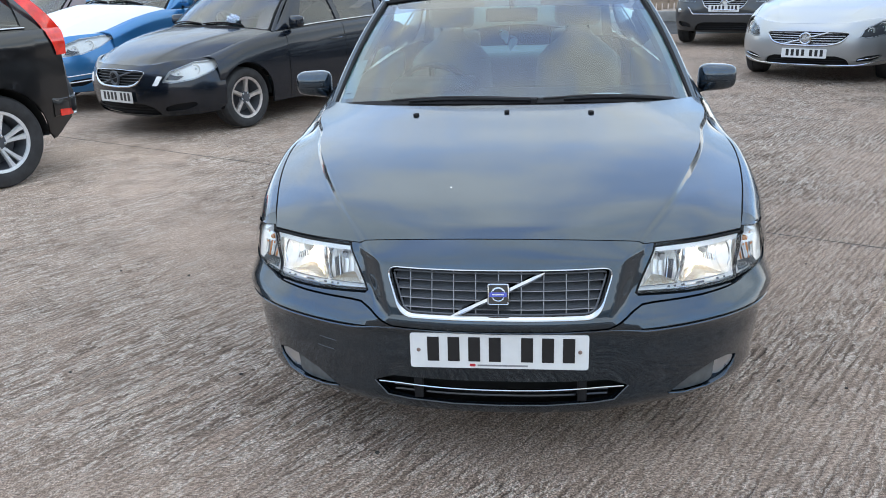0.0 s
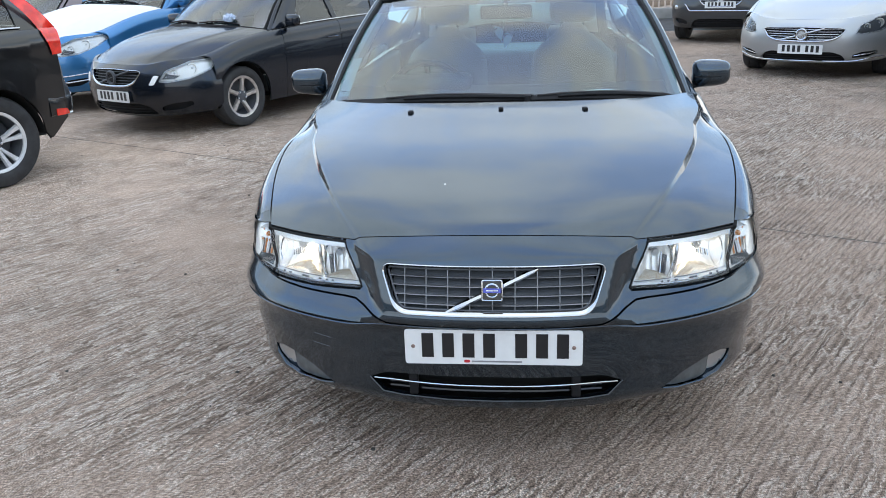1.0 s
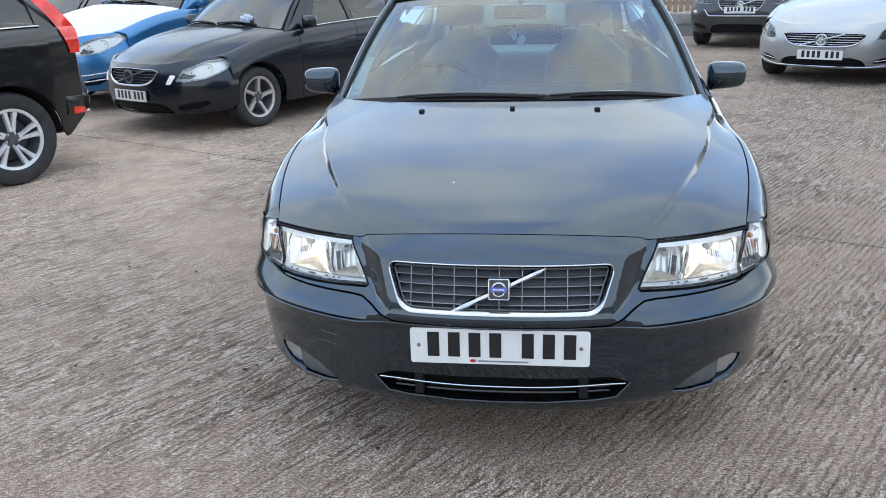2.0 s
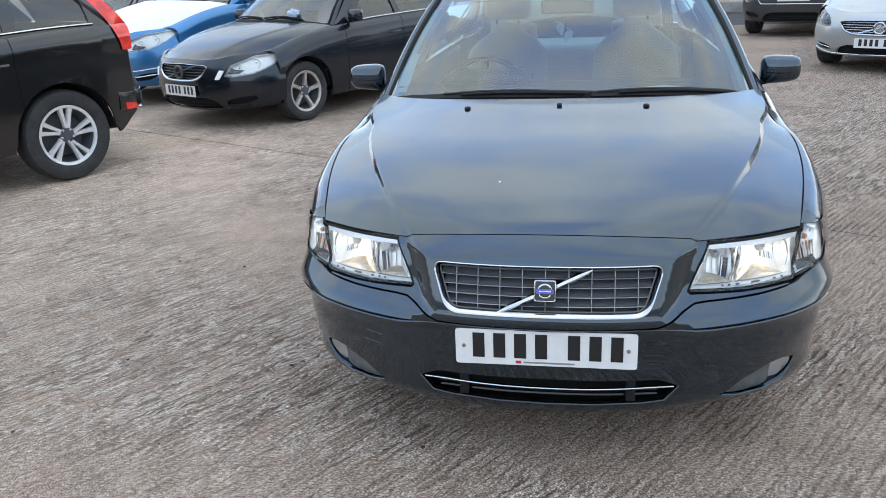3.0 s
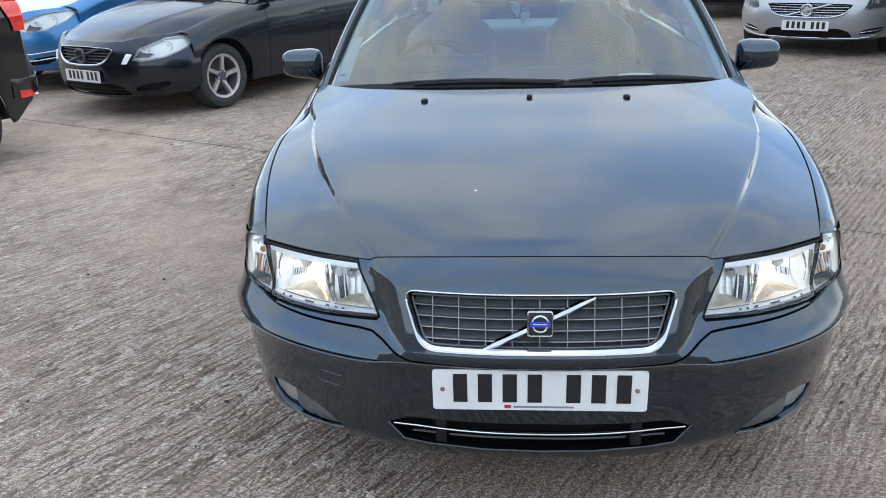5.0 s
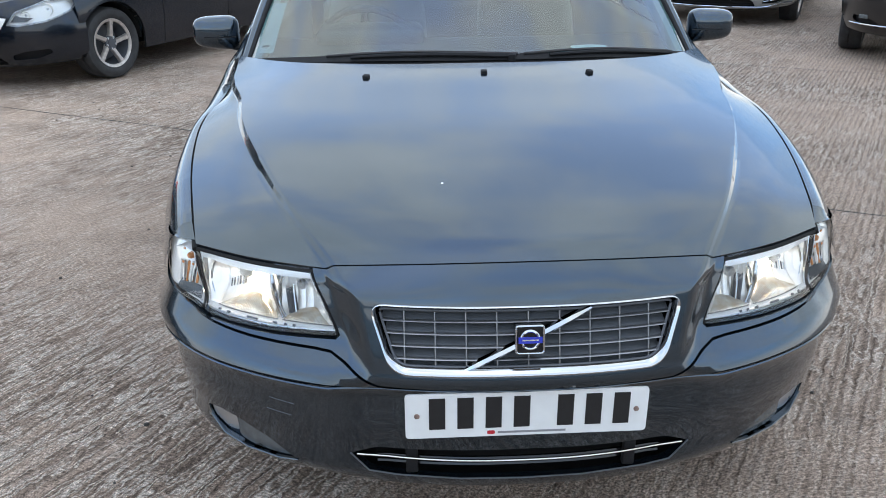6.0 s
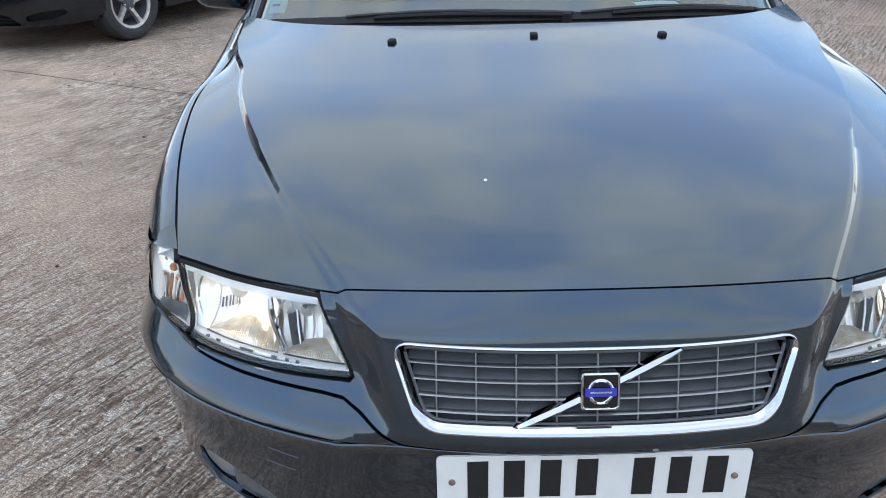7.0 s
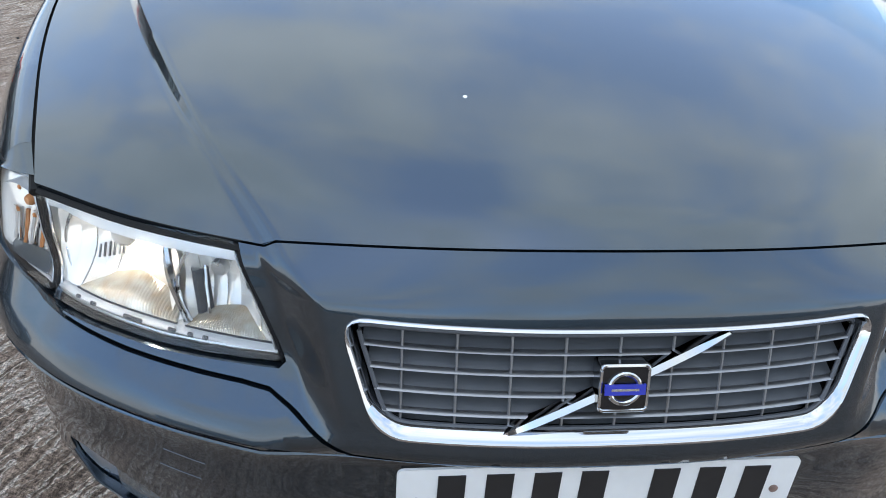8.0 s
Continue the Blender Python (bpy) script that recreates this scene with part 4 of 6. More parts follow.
HERO = dict(
    bright_trim=False, side_glass=CLEAR_GLASS, length=4.82, plan=[(0, -0.032), (0.15, -0.027), (0.30, -0.006), (0.45, 0.035), (0.60, 0.100), (0.72, 0.178), (0.80, 0.258), (0.86, 0.355), (0.893, 0.47), (0.908, 0.60)],
    mid=[(0.19, 0.10), (0.215, 0.078), (0.235, 0.070), (0.30, 0.062), (0.39, 0.048), (0.47, 0.042), (0.494, 0.036), (0.502, 0.022), (0.510, 0.017), (0.545, 0.022), (0.62, 0.043), (0.667, 0.057), (0.69, 0.064), (0.715, 0.076), (0.735, 0.092), (0.752, 0.112), (0.77, 0.15)],
    sides=[(0.19, 0.11), (0.215, 0.075), (0.235, 0.060), (0.30, 0.050), (0.39, 0.038), (0.46, 0.032), (0.482, 0.025), (0.490, 0.015), (0.498, 0.012), (0.518, 0.019), (0.546, 0.044), (0.585, 0.074), (0.65, 0.092), (0.70, 0.110), (0.722, 0.124), (0.77, 0.17)],
    blend=ridge,
    bonnet_front=[(0, 0.080, 0), (0.22, 0.098, 0), (0.447, 0.165, 0), (0.60, 0.235, 0), (0.735, 0.325, 0)],
    bonnet_rear=[(0, 1.10, 0), (0.40, 1.15, 0), (0.65, 1.28, 0), (0.835, 1.48, 0)],
    bonnet_mid=[(0, 0.757), (0.03, 0.772), (0.10, 0.795), (0.26, 0.838), (0.50, 0.891), (0.75, 0.932), (0.9, 0.957), (1, 0.972)],
    bonnet_crease=[(0, 0.729), (0.03, 0.745), (0.1, 0.776), (0.3, 0.832), (0.6, 0.892), (1, 0.945)],
    bonnet_edge=[(0, 0.714), (0.05, 0.735), (0.2, 0.775), (0.5, 0.838), (0.8, 0.885), (1, 0.905)],
    bonnet_width=[(0, 0.735), (0.11, 0.762), (0.24, 0.795), (0.37, 0.82), (0.5, 0.834), (0.6, 0.83), (0.70, 0.806), (0.76, 0.80), (0.85, 0.803), (1, 0.82)],
    crease=[(0, 0.55), (0.108, 0.635), (0.32, 0.74), (0.515, 0.827), (0.66, 0.89), (0.74, 0.955), (0.80, 0.98), (1, 0.985)], lip=0.022,
    inner_from=0.50, wing_low=(0.61, 0.615), fade=(0.78, 0.88, 0.5, 0.514),
    flank=[(0.36, 0.828), (0.42, 0.850), (0.5, 0.872), (0.6, 0.893), (0.7, 0.905), (1.0, 0.916), (2.5, 0.916), (3.6, 0.91), (4.3, 0.88), (4.65, 0.80)],
    belt=[(1.62, 0.853, 0.912), (2.0, 0.858, 0.922), (2.6, 0.863, 0.935), (3.4, 0.858, 0.95), (4.0, 0.835, 0.955), (4.4, 0.78, 0.95), (4.75, 0.69, 0.93)],
    axles=(0.925, 3.715), arch=0.355, tyre=0.318, rim=0.205, sill=0.23, tuck=0.70, wheel_in=0.055, liner_in=0.075, wheel_style="broad", spokes=5,
    cuts=[0.395, 1.62, 2.55, 3.42, 4.62],
    cant=[(1.50, 0.83, 0.912), (1.75, 0.745, 1.10), (2.05, 0.645, 1.335), (2.4, 0.61, 1.382), (2.8, 0.605, 1.392), (3.3, 0.61, 1.355), (3.6, 0.64, 1.26), (3.95, 0.73, 1.06), (4.12, 0.80, 0.965)],
    cant_roof=(2.06, 3.3),
    side_windows=[[(1.80, 0.08), (2.54, 0.08), (2.50, 0.88), (2.14, 0.84)], [(2.62, 0.08), (3.30, 0.08), (3.42, 0.80), (2.58, 0.88)], [(3.36, 0.08), (3.60, 0.10), (3.52, 0.7), (3.47, 0.75)]],
    screen_base=[(0, 1.145, 0.970), (0.4, 1.195, 0.964), (0.65, 1.330, 0.938), (0.82, 1.495, 0.905)], screen_top=[(0, 1.90, 1.375), (0.35, 1.94, 1.365), (0.645, 2.05, 1.335)],
    roof=[(1.88, 1.376), (2.2, 1.415), (2.6, 1.432), (3.0, 1.425), (3.35, 1.385)],
    rear_base=[(0, 4.02, 0.99), (0.4, 3.98, 0.985), (0.68, 3.90, 0.97)],
    tail_plan=[(0, 0), (0.4, 0.02), (0.65, 0.09), (0.8, 0.2), (0.87, 0.4)], tail_mid=[(0.23, 0.06), (0.45, 0), (0.6, 0.01), (0.9, 0.07), (0.985, 0.12)], tail_top=0.985, tail_half=0.66,
)
saloon = thing("saloon_car", Matrix(), "dark grey-blue metallic saloon car, headlamps clear, parked on ribbed concrete", "car")
nose, bonnet, flank, house, screen, tail = shell(saloon, HERO, PAINT, 0.02)
END = nose.t[-1]


# bumper, with the lower intake and the fog lamp recesses cut through
intake = [(-0.385, 0.300), (-0.345, 0.252), (-0.28, 0.243), (-0.14, 0.239), (0, 0.238), (0.14, 0.239), (0.28, 0.243), (0.345, 0.252), (0.385, 0.300), (0.33, 0.322), (0, 0.326), (-0.33, 0.322)]
fog = [(0.512, 0.252), (0.56, 0.240), (0.64, 0.240), (0.70, 0.255), (0.735, 0.290), (0.742, 0.318), (0.70, 0.330), (0.655, 0.326), (0.58, 0.295)]
intake_a = rounded(nose.poly(intake), 0.012)
fog_a, fog_b = rounded(nose.poly(fog), 0.014), rounded(nose.poly(fog, True), 0.014)
top_line = [(0.845, 0.612), (0.815, 0.590), (0.775, 0.5735), (0.735, 0.5620), (0.70, 0.5590), (0.60, 0.5560), (0.45, 0.5575), (0.415, 0.5555), (0.390, 0.543), (0.350, 0.520), (0.314, 0.504), (0.2, 0.5005), (0, 0.500)]
low_line = [(0, 0.203), (0.25, 0.204), (0.5, 0.208), (0.70, 0.222)]
right = nose.poly(low_line) + [(END, 0.245), (END, 0.612)] + nose.poly(top_line)
bumper_line = right + [(-a, z) for a, z in reversed(right) if a > 1e-6]
bumper = part("front_bumper", skin(nose.at, bumper_line, (intake_a, fog_a, fog_b), 0.018, 0.02), PAINT, saloon, sharp=50)
# a raised bead along the bumper's widest line
part("bumper_bead", tube([nose.at(END * k / 40, 0.498 - 0.011 * ease(0.32, 0.50, abs(END * k / 40)), -0.001) for k in range(-40, 41)], 0.0030, 5), PAINT, bumper)
# chin under the bumper and its dark inside
under = Shape()
for k in range(-30, 31):
    under.v += [nose.at(END * k / 30, 0.206 + (0.04 if abs(k) > 26 else 0), 0.004), nose.at(END * k / 30, 0.185, 0.11)]
under.f = [(2 * i, 2 * i + 2, 2 * i + 3, 2 * i + 1) for i in range(60)]
part("chin", under, DARK_PLASTIC, bumper, "black plastic chin")
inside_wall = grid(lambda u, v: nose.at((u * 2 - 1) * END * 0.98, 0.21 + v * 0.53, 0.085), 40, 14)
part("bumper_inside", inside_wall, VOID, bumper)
# lower intake: bright strip, brackets and mesh
part("intake_strip", tube([nose.at(nose.to_a(x), 0.292 + 0.006 * (abs(x) / 0.39) ** 2, 0.001) for x in np.linspace(-0.386, 0.386, 33)], 0.0030, 8), CHROME, bumper, "thin chrome strip")
part("intake_lip", tube([nose.at(a, z, -0.001) for a, z in nose.poly(intake[0:9])], 0.0018, 6), GREY_PLASTIC, bumper)
for z in (0.255, 0.272, 0.31):
    part("intake_slat", tube([nose.at(nose.to_a(x), z, 0.035) for x in np.linspace(-0.35, 0.35, 25)], 0.005, 6), GLOSS_BLACK, bumper)
for x in (-0.248, 0.248):
    y = nose.at(nose.to_a(x), 0.30, 0.0)[1]
    part("intake_bracket", box(x - 0.014, y + 0.012, 0.245, x + 0.014, y + 0.03, 0.325, 0.004), DARK_PLASTIC, bumper)
# fog lamps
for mir in (False, True):
    s = -1 if mir else 1
    rec = skin(lambda a, z, d: nose.at(a, z, d * (1 - 0.72 * ease(0.64, 0.74, abs(nose.at(a, z)[0])))), fog_b if mir else fog_a, (), 0.015, -0.030, 0.032)
    lamp = part("fog_lamp", rec, PAINT, bumper, "fog lamp in a painted recess")
    glass = rounded(nose.poly([(0.517, 0.254), (0.56, 0.2425), (0.635, 0.2425), (0.668, 0.256), (0.672, 0.320), (0.655, 0.323), (0.582, 0.292)], mir), 0.02)
    part("fog_glass", skin(nose.at, glass, (), 0.015, 0.025, 0.012), FOG_GLASS, lamp, "grey fog lamp glass")
    # silver sheet imitating the sky reflected in the recess's painted outer side
    gleam = rounded(nose.poly([(0.660, 0.258), (0.698, 0.260), (0.731, 0.292), (0.736, 0.314), (0.700, 0.325), (0.660, 0.322)], mir), 0.012)
    part("fog_gleam", skin(lambda a, z, d: nose.at(a, z, d + 0.020 * (1 - ease(0.660, 0.735, abs(nose.at(a, z)[0])))), gleam, (), 0.012, 0.0, 0.006), SATIN, lamp, "silver sheet put in for the sky's gleam on the painted recess")
    lip_line = nose.poly([(0.512, 0.250), (0.56, 0.239), (0.64, 0.239), (0.70, 0.254), (0.735, 0.290)], mir)
    part("fog_lip", tube([nose.at(a, z, -0.001) for a, z in lip_line], 0.0026, 6), PAINT, lamp)
# scuffs on the bumper corner
for z0, x0 in ((0.418, -0.52), (0.385, -0.53)):
    part("scuff", tube([nose.at(nose.to_a(x0 - 0.06 * k / 6), z0 + 0.004 * k / 6, -0.0002) for k in range(7)], 0.0009, 4), GREY_PLASTIC, bumper, "thin pale scratch")

# grille panel and grille
gr = [(-0.286, 0.537), (0.286, 0.537), (0.332, 0.681), (-0.332, 0.681)]
opening = rounded(nose.poly(gr), 0.040, 6)
KNEE = 0.688


def panel_at(a, z, d=0.0):
    """The grille panel: the nose up to its knee, then bent back to the edge of the bonnet."""
    if z <= KNEE:
        return nose.at(a, z, d)
    p = nose.at(a, KNEE, d)
    q = (z - KNEE) / 0.055
    # the ridge beside the grille leans outwards to meet the bonnet's crease
    lean = 0.044 * (ease(0.10, 0.36, abs(p[0])) - 0.9 * ease(0.36, 0.45, abs(p[0])))
    x = p[0] + math.copysign(lean, p[0])
    e = bonnet(max(-1, min(1, x / 0.735)), 0.0)
    e = (x, e[1] - 0.0035 + d * 0.3, e[2] - 0.0015 - d)
    c = (p[0] + 0.36 * (x - p[0]), p[1] + 0.12 * (e[1] - p[1]), p[2] + 0.36 * (e[2] - p[2]))
    return tuple(p[i] * (1 - q) ** 2 + 2 * c[i] * q * (1 - q) + e[i] * q * q for i in range(3))


side_a = nose.poly([(0.440, KNEE)])[0][0]
right = nose.poly([(0, 0.506), (0.2, 0.5065), (0.312, 0.510), (0.348, 0.5255), (0.388, 0.5480), (0.414, 0.5605), (0.45, 0.5625), (0.60, 0.5610), (0.70, 0.5632), (0.70, 0.5650), (0.56, 0.5690), (0.403, 0.5790), (0.394, 0.588), (0.420, 0.650), (0.440, KNEE)]) + [(side_a + 0.004, KNEE + 0.03), (side_a + 0.006, KNEE + 0.055), (0.0, KNEE + 0.055)]
panel_line = right + [(-a, z) for a, z in reversed(right) if a > 1e-6]
panel = part("grille_panel", skin(panel_at, panel_line, (opening,), 0.0085, 0.02), PAINT, saloon, sharp=50)
grille = new("grille")
grille.parent = saloon
tagged(grille, "chrome-framed grille with silver bars")
ring = finer(opening, 0.010)


def moulding(i, q):
    """The chrome frame: a flat face with rolled edges, broad along its foot and narrow along its top."""
    a, z = ring[i % len(ring)]
    w = 0.0080 + 0.0070 * (1 - ease(0.545, 0.585, z))
    inner = INWARD[i % len(ring)]
    way, deep_ = ((0.0, 0.010), (0.0, 0.0), (0.10, -0.0035), (0.26, -0.0045), (0.45, -0.003), (0.95, 0.006), (1.0, 0.012), (1.0, 0.020))[q]
    return nose.at(a + inner[0] * w * way, z + inner[1] * w * way, deep_)


INWARD = [(p[0] - c[0], p[1] - c[1]) for p, c in zip(grown(ring, -1.0), ring)]
INWARD = [(x / math.hypot(x, y), y / math.hypot(x, y)) for x, y in INWARD]
part("grille_frame", grid(lambda i, q: moulding(int(i), int(q)), 0, 0, list(range(len(ring) + 1)), list(range(8))), CHROME, grille, "broad chrome frame", sharp=60)
part("grille_inner_frame", tube([nose.at(a, z, 0.014) for a, z in finer(grown(opening, -0.015), 0.012)], 0.003, 6, True), GREY_PLASTIC, grille)
part("grille_back", skin(nose.at, opening, (), 0.03, 0.0, 0.050), DARK_PLASTIC, grille)
def grille_half(z):
    return 0.286 + 0.046 * (z - 0.537) / 0.144


for k in range(5):
    z = 0.5405 + 0.0256 * k
    w = grille_half(z) - 0.002
    fin = grid(lambda u, v: nose.at(nose.to_a((u * 2 - 1) * w), z + 0.0250 * v, 0.018 + 0.034 * v), 20, 3)
    part("grille_fin", fin, FIN, grille, "grey plastic louvre")
for k in range(4):
    z = 0.566 + 0.0256 * k
    w = grille_half(z) - 0.006
    bar = grid(lambda u, v: nose.at(nose.to_a((u * 2 - 1) * w), z + (0, 0.0018, 0.0018, 0.0, -0.0020)[int(v)], (0.024, 0.022, 0.0125, 0.011, 0.014)[int(v)]), 0, 0, [i / 24 for i in range(25)], [0, 1, 2, 3, 4])
    part("grille_bar", bar, GRILLE_SILVER, grille, "dull silver bar", sharp=60)
for k in range(-4, 5):
    x = 0.0665 * k
    part("grille_upright", tube([nose.at(nose.to_a(x * (1 + 0.16 * (z - 0.61))), z, 0.0150) for z in np.linspace(0.545, 0.675, 8)], 0.0019, 6), GRILLE_SILVER, grille)
slash = Shape()
for t in np.linspace(0, 1, 15):
    x, z = -0.143 + 0.279 * t, 0.5450 + 0.1245 * t
    k = min(1.0, 0.25 + 6 * min(t, 1 - t))
    p = Vector(nose.at(nose.to_a(x), z, 0.006))
    slash.v += [tuple(p + Vector(o)) for o in ((0.0028, 0.012, -0.0066 * k), (0.0026, -0.001, -0.0062 * k), (0.0004, -0.0058 * k, -0.0006), (-0.0024, -0.001, 0.0058 * k), (-0.0026, 0.012, 0.0062 * k))]
slash.f = [(i * 5 + j, i * 5 + j + 1, i * 5 + 6 + j, i * 5 + 5 + j) for i in range(14) for j in range(4)]
part("grille_slash", slash, CHROME, grille, "slanting faceted chrome bar", sharp=20)
bm_ = Matrix.Translation((0, nose.at(0, 0.6135, 0.0)[1] + 0.004, 0.6135)) @ pose(0, 0, 0, 90 - 15, 0, 0)
bw = 0.0305
badge = part("badge", slab(rounded([(-bw, -bw), (bw, -bw), (bw, bw), (-bw, bw)], 0.007), bm_ @ Matrix.Translation((0, 0, -0.014)), 0.026), CHROME, grille, "square chrome badge with a blue band", sharp=60)
part("badge_rim", tube([tuple(bm_ @ Vector((x, y, 0.0125))) for x, y in finer(rounded([(-bw + 0.002, -bw + 0.002), (bw - 0.002, -bw + 0.002), (bw - 0.002, bw - 0.002), (-bw + 0.002, bw - 0.002)], 0.006), 0.006)], 0.0022, 8, True), CHROME, badge)
part("badge_field", slab(rounded([(-bw + 0.004, -bw + 0.004), (bw - 0.004, -bw + 0.004), (bw - 0.004, bw - 0.004), (-bw + 0.004, bw - 0.004)], 0.004), bm_ @ Matrix.Translation((0, 0, 0.012)), 0.001), GLOSS_BLACK, badge)
part("badge_ring", tube([tuple(bm_ @ Vector((0.0185 * math.cos(q), 0.0185 * math.sin(q), 0.014))) for q in np.linspace(0, 2 * math.pi, 33)[:-1]], 0.0032, 8, True), CHROME, badge)
part("badge_band", slab([(-0.0245, -0.0066), (0.0245, -0.0066), (0.0245, 0.0066), (-0.0245, 0.0066)], bm_ @ Matrix.Translation((0, 0, 0.0145)), 0.003), BADGE_BLUE, badge, "plain blue band", smooth=False)
part("band_bar", slab([(-0.0165, -0.0014), (0.0165, -0.0014), (0.0165, 0.0014), (-0.0165, 0.0014)], bm_ @ Matrix.Translation((0, 0, 0.0175)), 0.0004), SATIN, badge, smooth=False)

# number plate
plate(saloon, nose, 0.436, y=0.007, fine=True)

# headlamps
lamp_line = [(0.402, 0.584), (0.560, 0.5735), (0.725, 0.569), (0.735, 0.640), (0.7425, 0.7145), (0.60, 0.7205), (0.461, 0.7220), (0.430, 0.650)]
signal_line = [(0.7320, 0.569), (0.780, 0.577), (0.825, 0.594), (0.850, 0.630), (0.850, 0.668), (0.828, 0.7100), (0.7500, 0.7165), (0.7420, 0.640)]


def foot_of(x):
    """The height of the lamp's floor: it rises towards the middle of the car."""
    return 0.5785 + 0.012 * (0.716 - x) / 0.314


def roof_of(x):
    """The height of the lower edge of the lamp's brow."""
    return 0.680 + 0.012 * (0.728 - x) / 0.262


for mir in (False, True):
    s = -1 if mir else 1

    def deep(x, z, d):
        return nose.at(s * nose.to_a2(x, z), z, d)

    outline = rounded(nose.poly(lamp_line, mir), 0.008, 3)
    lamp = part("headlamp", skin(nose.at, outline, (), 0.02, 0.0, 0.004), LENS, saloon, "clear headlamp with bright reflectors")
    lamp.visible_shadow = False
    part("lamp_rubber", tube([nose.at(a, z, 0.012) for a, z in finer(outline, 0.015)], 0.0045, 6, True), DARK_PLASTIC, lamp)
    part("lamp_housing", skin(nose.at, outline, (), 0.02, -0.060, 0.078), LAMP_WHITE, lamp)
    part("lamp_bezel", tube([nose.at(a, z, 0.012) for a, z in finer(grown(outline, -0.006), 0.015)], 0.0024, 6, True), SATIN, lamp, "silver bezel")
    brow = grid(lambda u, v: deep(0.464 + 0.274 * u - 0.008 * (1 - v) * (1 - u), roof_of(0.464 + 0.264 * u) + (0.7155 - roof_of(0.464 + 0.264 * u)) * v - 0.003 * u, 0.008 + 0.004 * (1 - v) ** 2), 24, 5)
    part("lamp_brow", brow, LAMP_BROW, lamp, "pale silver upper strip")
    part("brow_edge", tube([deep(0.456 + 0.280 * u, roof_of(0.456 + 0.280 * u) - 0.0015, 0.018) for u in np.linspace(0, 1, 20)], 0.0016, 6), GREY_PLASTIC, lamp)
    # two deep bowls of upright facets, a broad one outside and a narrow one inside
    for x0, x1, slant, cx, cz, hollow, cuts in (
            (0.556, 0.722, 0.004, 0.626, 0.645, 0.058, (0.0, 0.16, 0.36, 0.66, 0.74, 0.82, 0.90, 1.0)),
            (0.416, 0.545, 0.030, 0.492, 0.645, 0.050, (0.0, 0.14, 0.46, 0.62, 0.76, 0.88, 1.0))):
        bowl = Shape()
        for i, (u0, u1) in enumerate(zip(cuts, cuts[1:])):
            def facet(u, v):
                uu = u0 + (u1 - u0) * u
                edge = x0 + slant * v
                x = edge + (x1 - edge) * uu
                z0, z1 = foot_of(x) + 0.008, roof_of(x)
                z = z0 + (z1 - z0) * v
                # straight across each facet, hollow from facet to facet
                ends = []
                for q in (u0, u1):
                    xq = edge + (x1 - edge) * q
                    r = ((xq - cx) / (0.57 * (x1 - x0))) ** 2 + ((z - cz) / 0.082) ** 2
                    ends.append(max(0.014, 0.018 + hollow * (1 - r)))
                step = 0.0014 * (i % 2) + 0.0012 * math.sin(math.pi * u)
                return deep(x, z, ends[0] + (ends[1] - ends[0]) * u - step)

            bowl.join(grid(facet, 4, 14))
        part("reflector", bowl, LAMP_SILVER, lamp, "bright faceted reflector", sharp=14)
        # the rounded rim of the bowl
        rim = [deep(x1 - 0.003 - 0.016 * (2 * q - 1) ** 2, foot_of(x1) + 0.012 + (roof_of(x1) - foot_of(x1) - 0.014) * q, 0.020) for q in np.linspace(0, 1, 14)]
        part("reflector_rim", tube(rim, 0.0026, 8), CHROME, lamp, "thin bright rim of the bowl")
    for cx, cz, rr in ((0.632, 0.670, 0.017), (0.492, 0.668, 0.012)):
        c = Vector(deep(cx, cz, 0.034))
        mm = Matrix.Translation(c) @ pose(0, 0, 0, 90, 0, s * 20)
        part("bulb_cap", lathe([(rr * 0.5, -0.03), (rr * 0.55, -0.008), (rr, -0.004), (rr, 0.002), (rr * 0.8, 0.006), (0, 0.007)], 18, mm), SATIN, lamp, "dull silver bulb cap")
        part("cap_stay", tube([deep(cx + 0.002, cz + 0.008, 0.036), deep(cx + 0.004, roof_of(cx) + 0.002, 0.030)], 0.0035, 6), SATIN, lamp)
    # the lit dipped-beam bulb, behind its cap
    c = Vector(deep(0.632, 0.656, 0.050))
    part("bulb", lathe([(0.0, -0.010), (0.0045, -0.008), (0.0050, 0.006), (0.003, 0.010), (0, 0.011)], 12, Matrix.Translation(c) @ pose(0, 0, 0, 90, 0, s * 20)), BULB, lamp, "lit warm white bulb")
    # ribbed block beside the outer bulb
    for k in range(6):
        x = 0.652 + 0.0055 * k
        part("reflector_rib", tube([deep(x, 0.632 - 0.002 * k, 0.052 - 0.003 * k), deep(x, 0.654 - 0.003 * k, 0.056 - 0.003 * k)], 0.0018, 5), CHROME if k % 2 else GREY_PLASTIC, lamp)
    # fluted glass domes standing on the floor of each bowl
    for cx, w, tall in ((0.618, 0.074, 0.026), (0.474, 0.056, 0.013)):
        fan = Shape()
        for k in range(34):
            q0, q1 = k / 34, (k + 1) / 34

            def rib(u, v):
                q = q0 + (q1 - q0) * u
                c = q * 2 - 1
                x = cx + c * w * (1.0 - 0.10 * v)
                h = 0.006 + tall * (1 - abs(c) ** 1.25)
                return deep(x, foot_of(x) + 0.008 + h * v, 0.016 + 0.034 * v * v - 0.0022 * math.sin(math.pi * u))

            fan.join(grid(rib, 3, 6))
        part("lamp_fan", fan, FLUTE, lamp, "fluted warm-tinted glass dome", sharp=70)
        part("fan_edge", tube([deep(cx + c * w, foot_of(cx + c * w) + 0.0075, 0.014) for c in np.linspace(-1.02, 1.02, 16)], 0.0014, 5), GREY_PLASTIC, lamp)
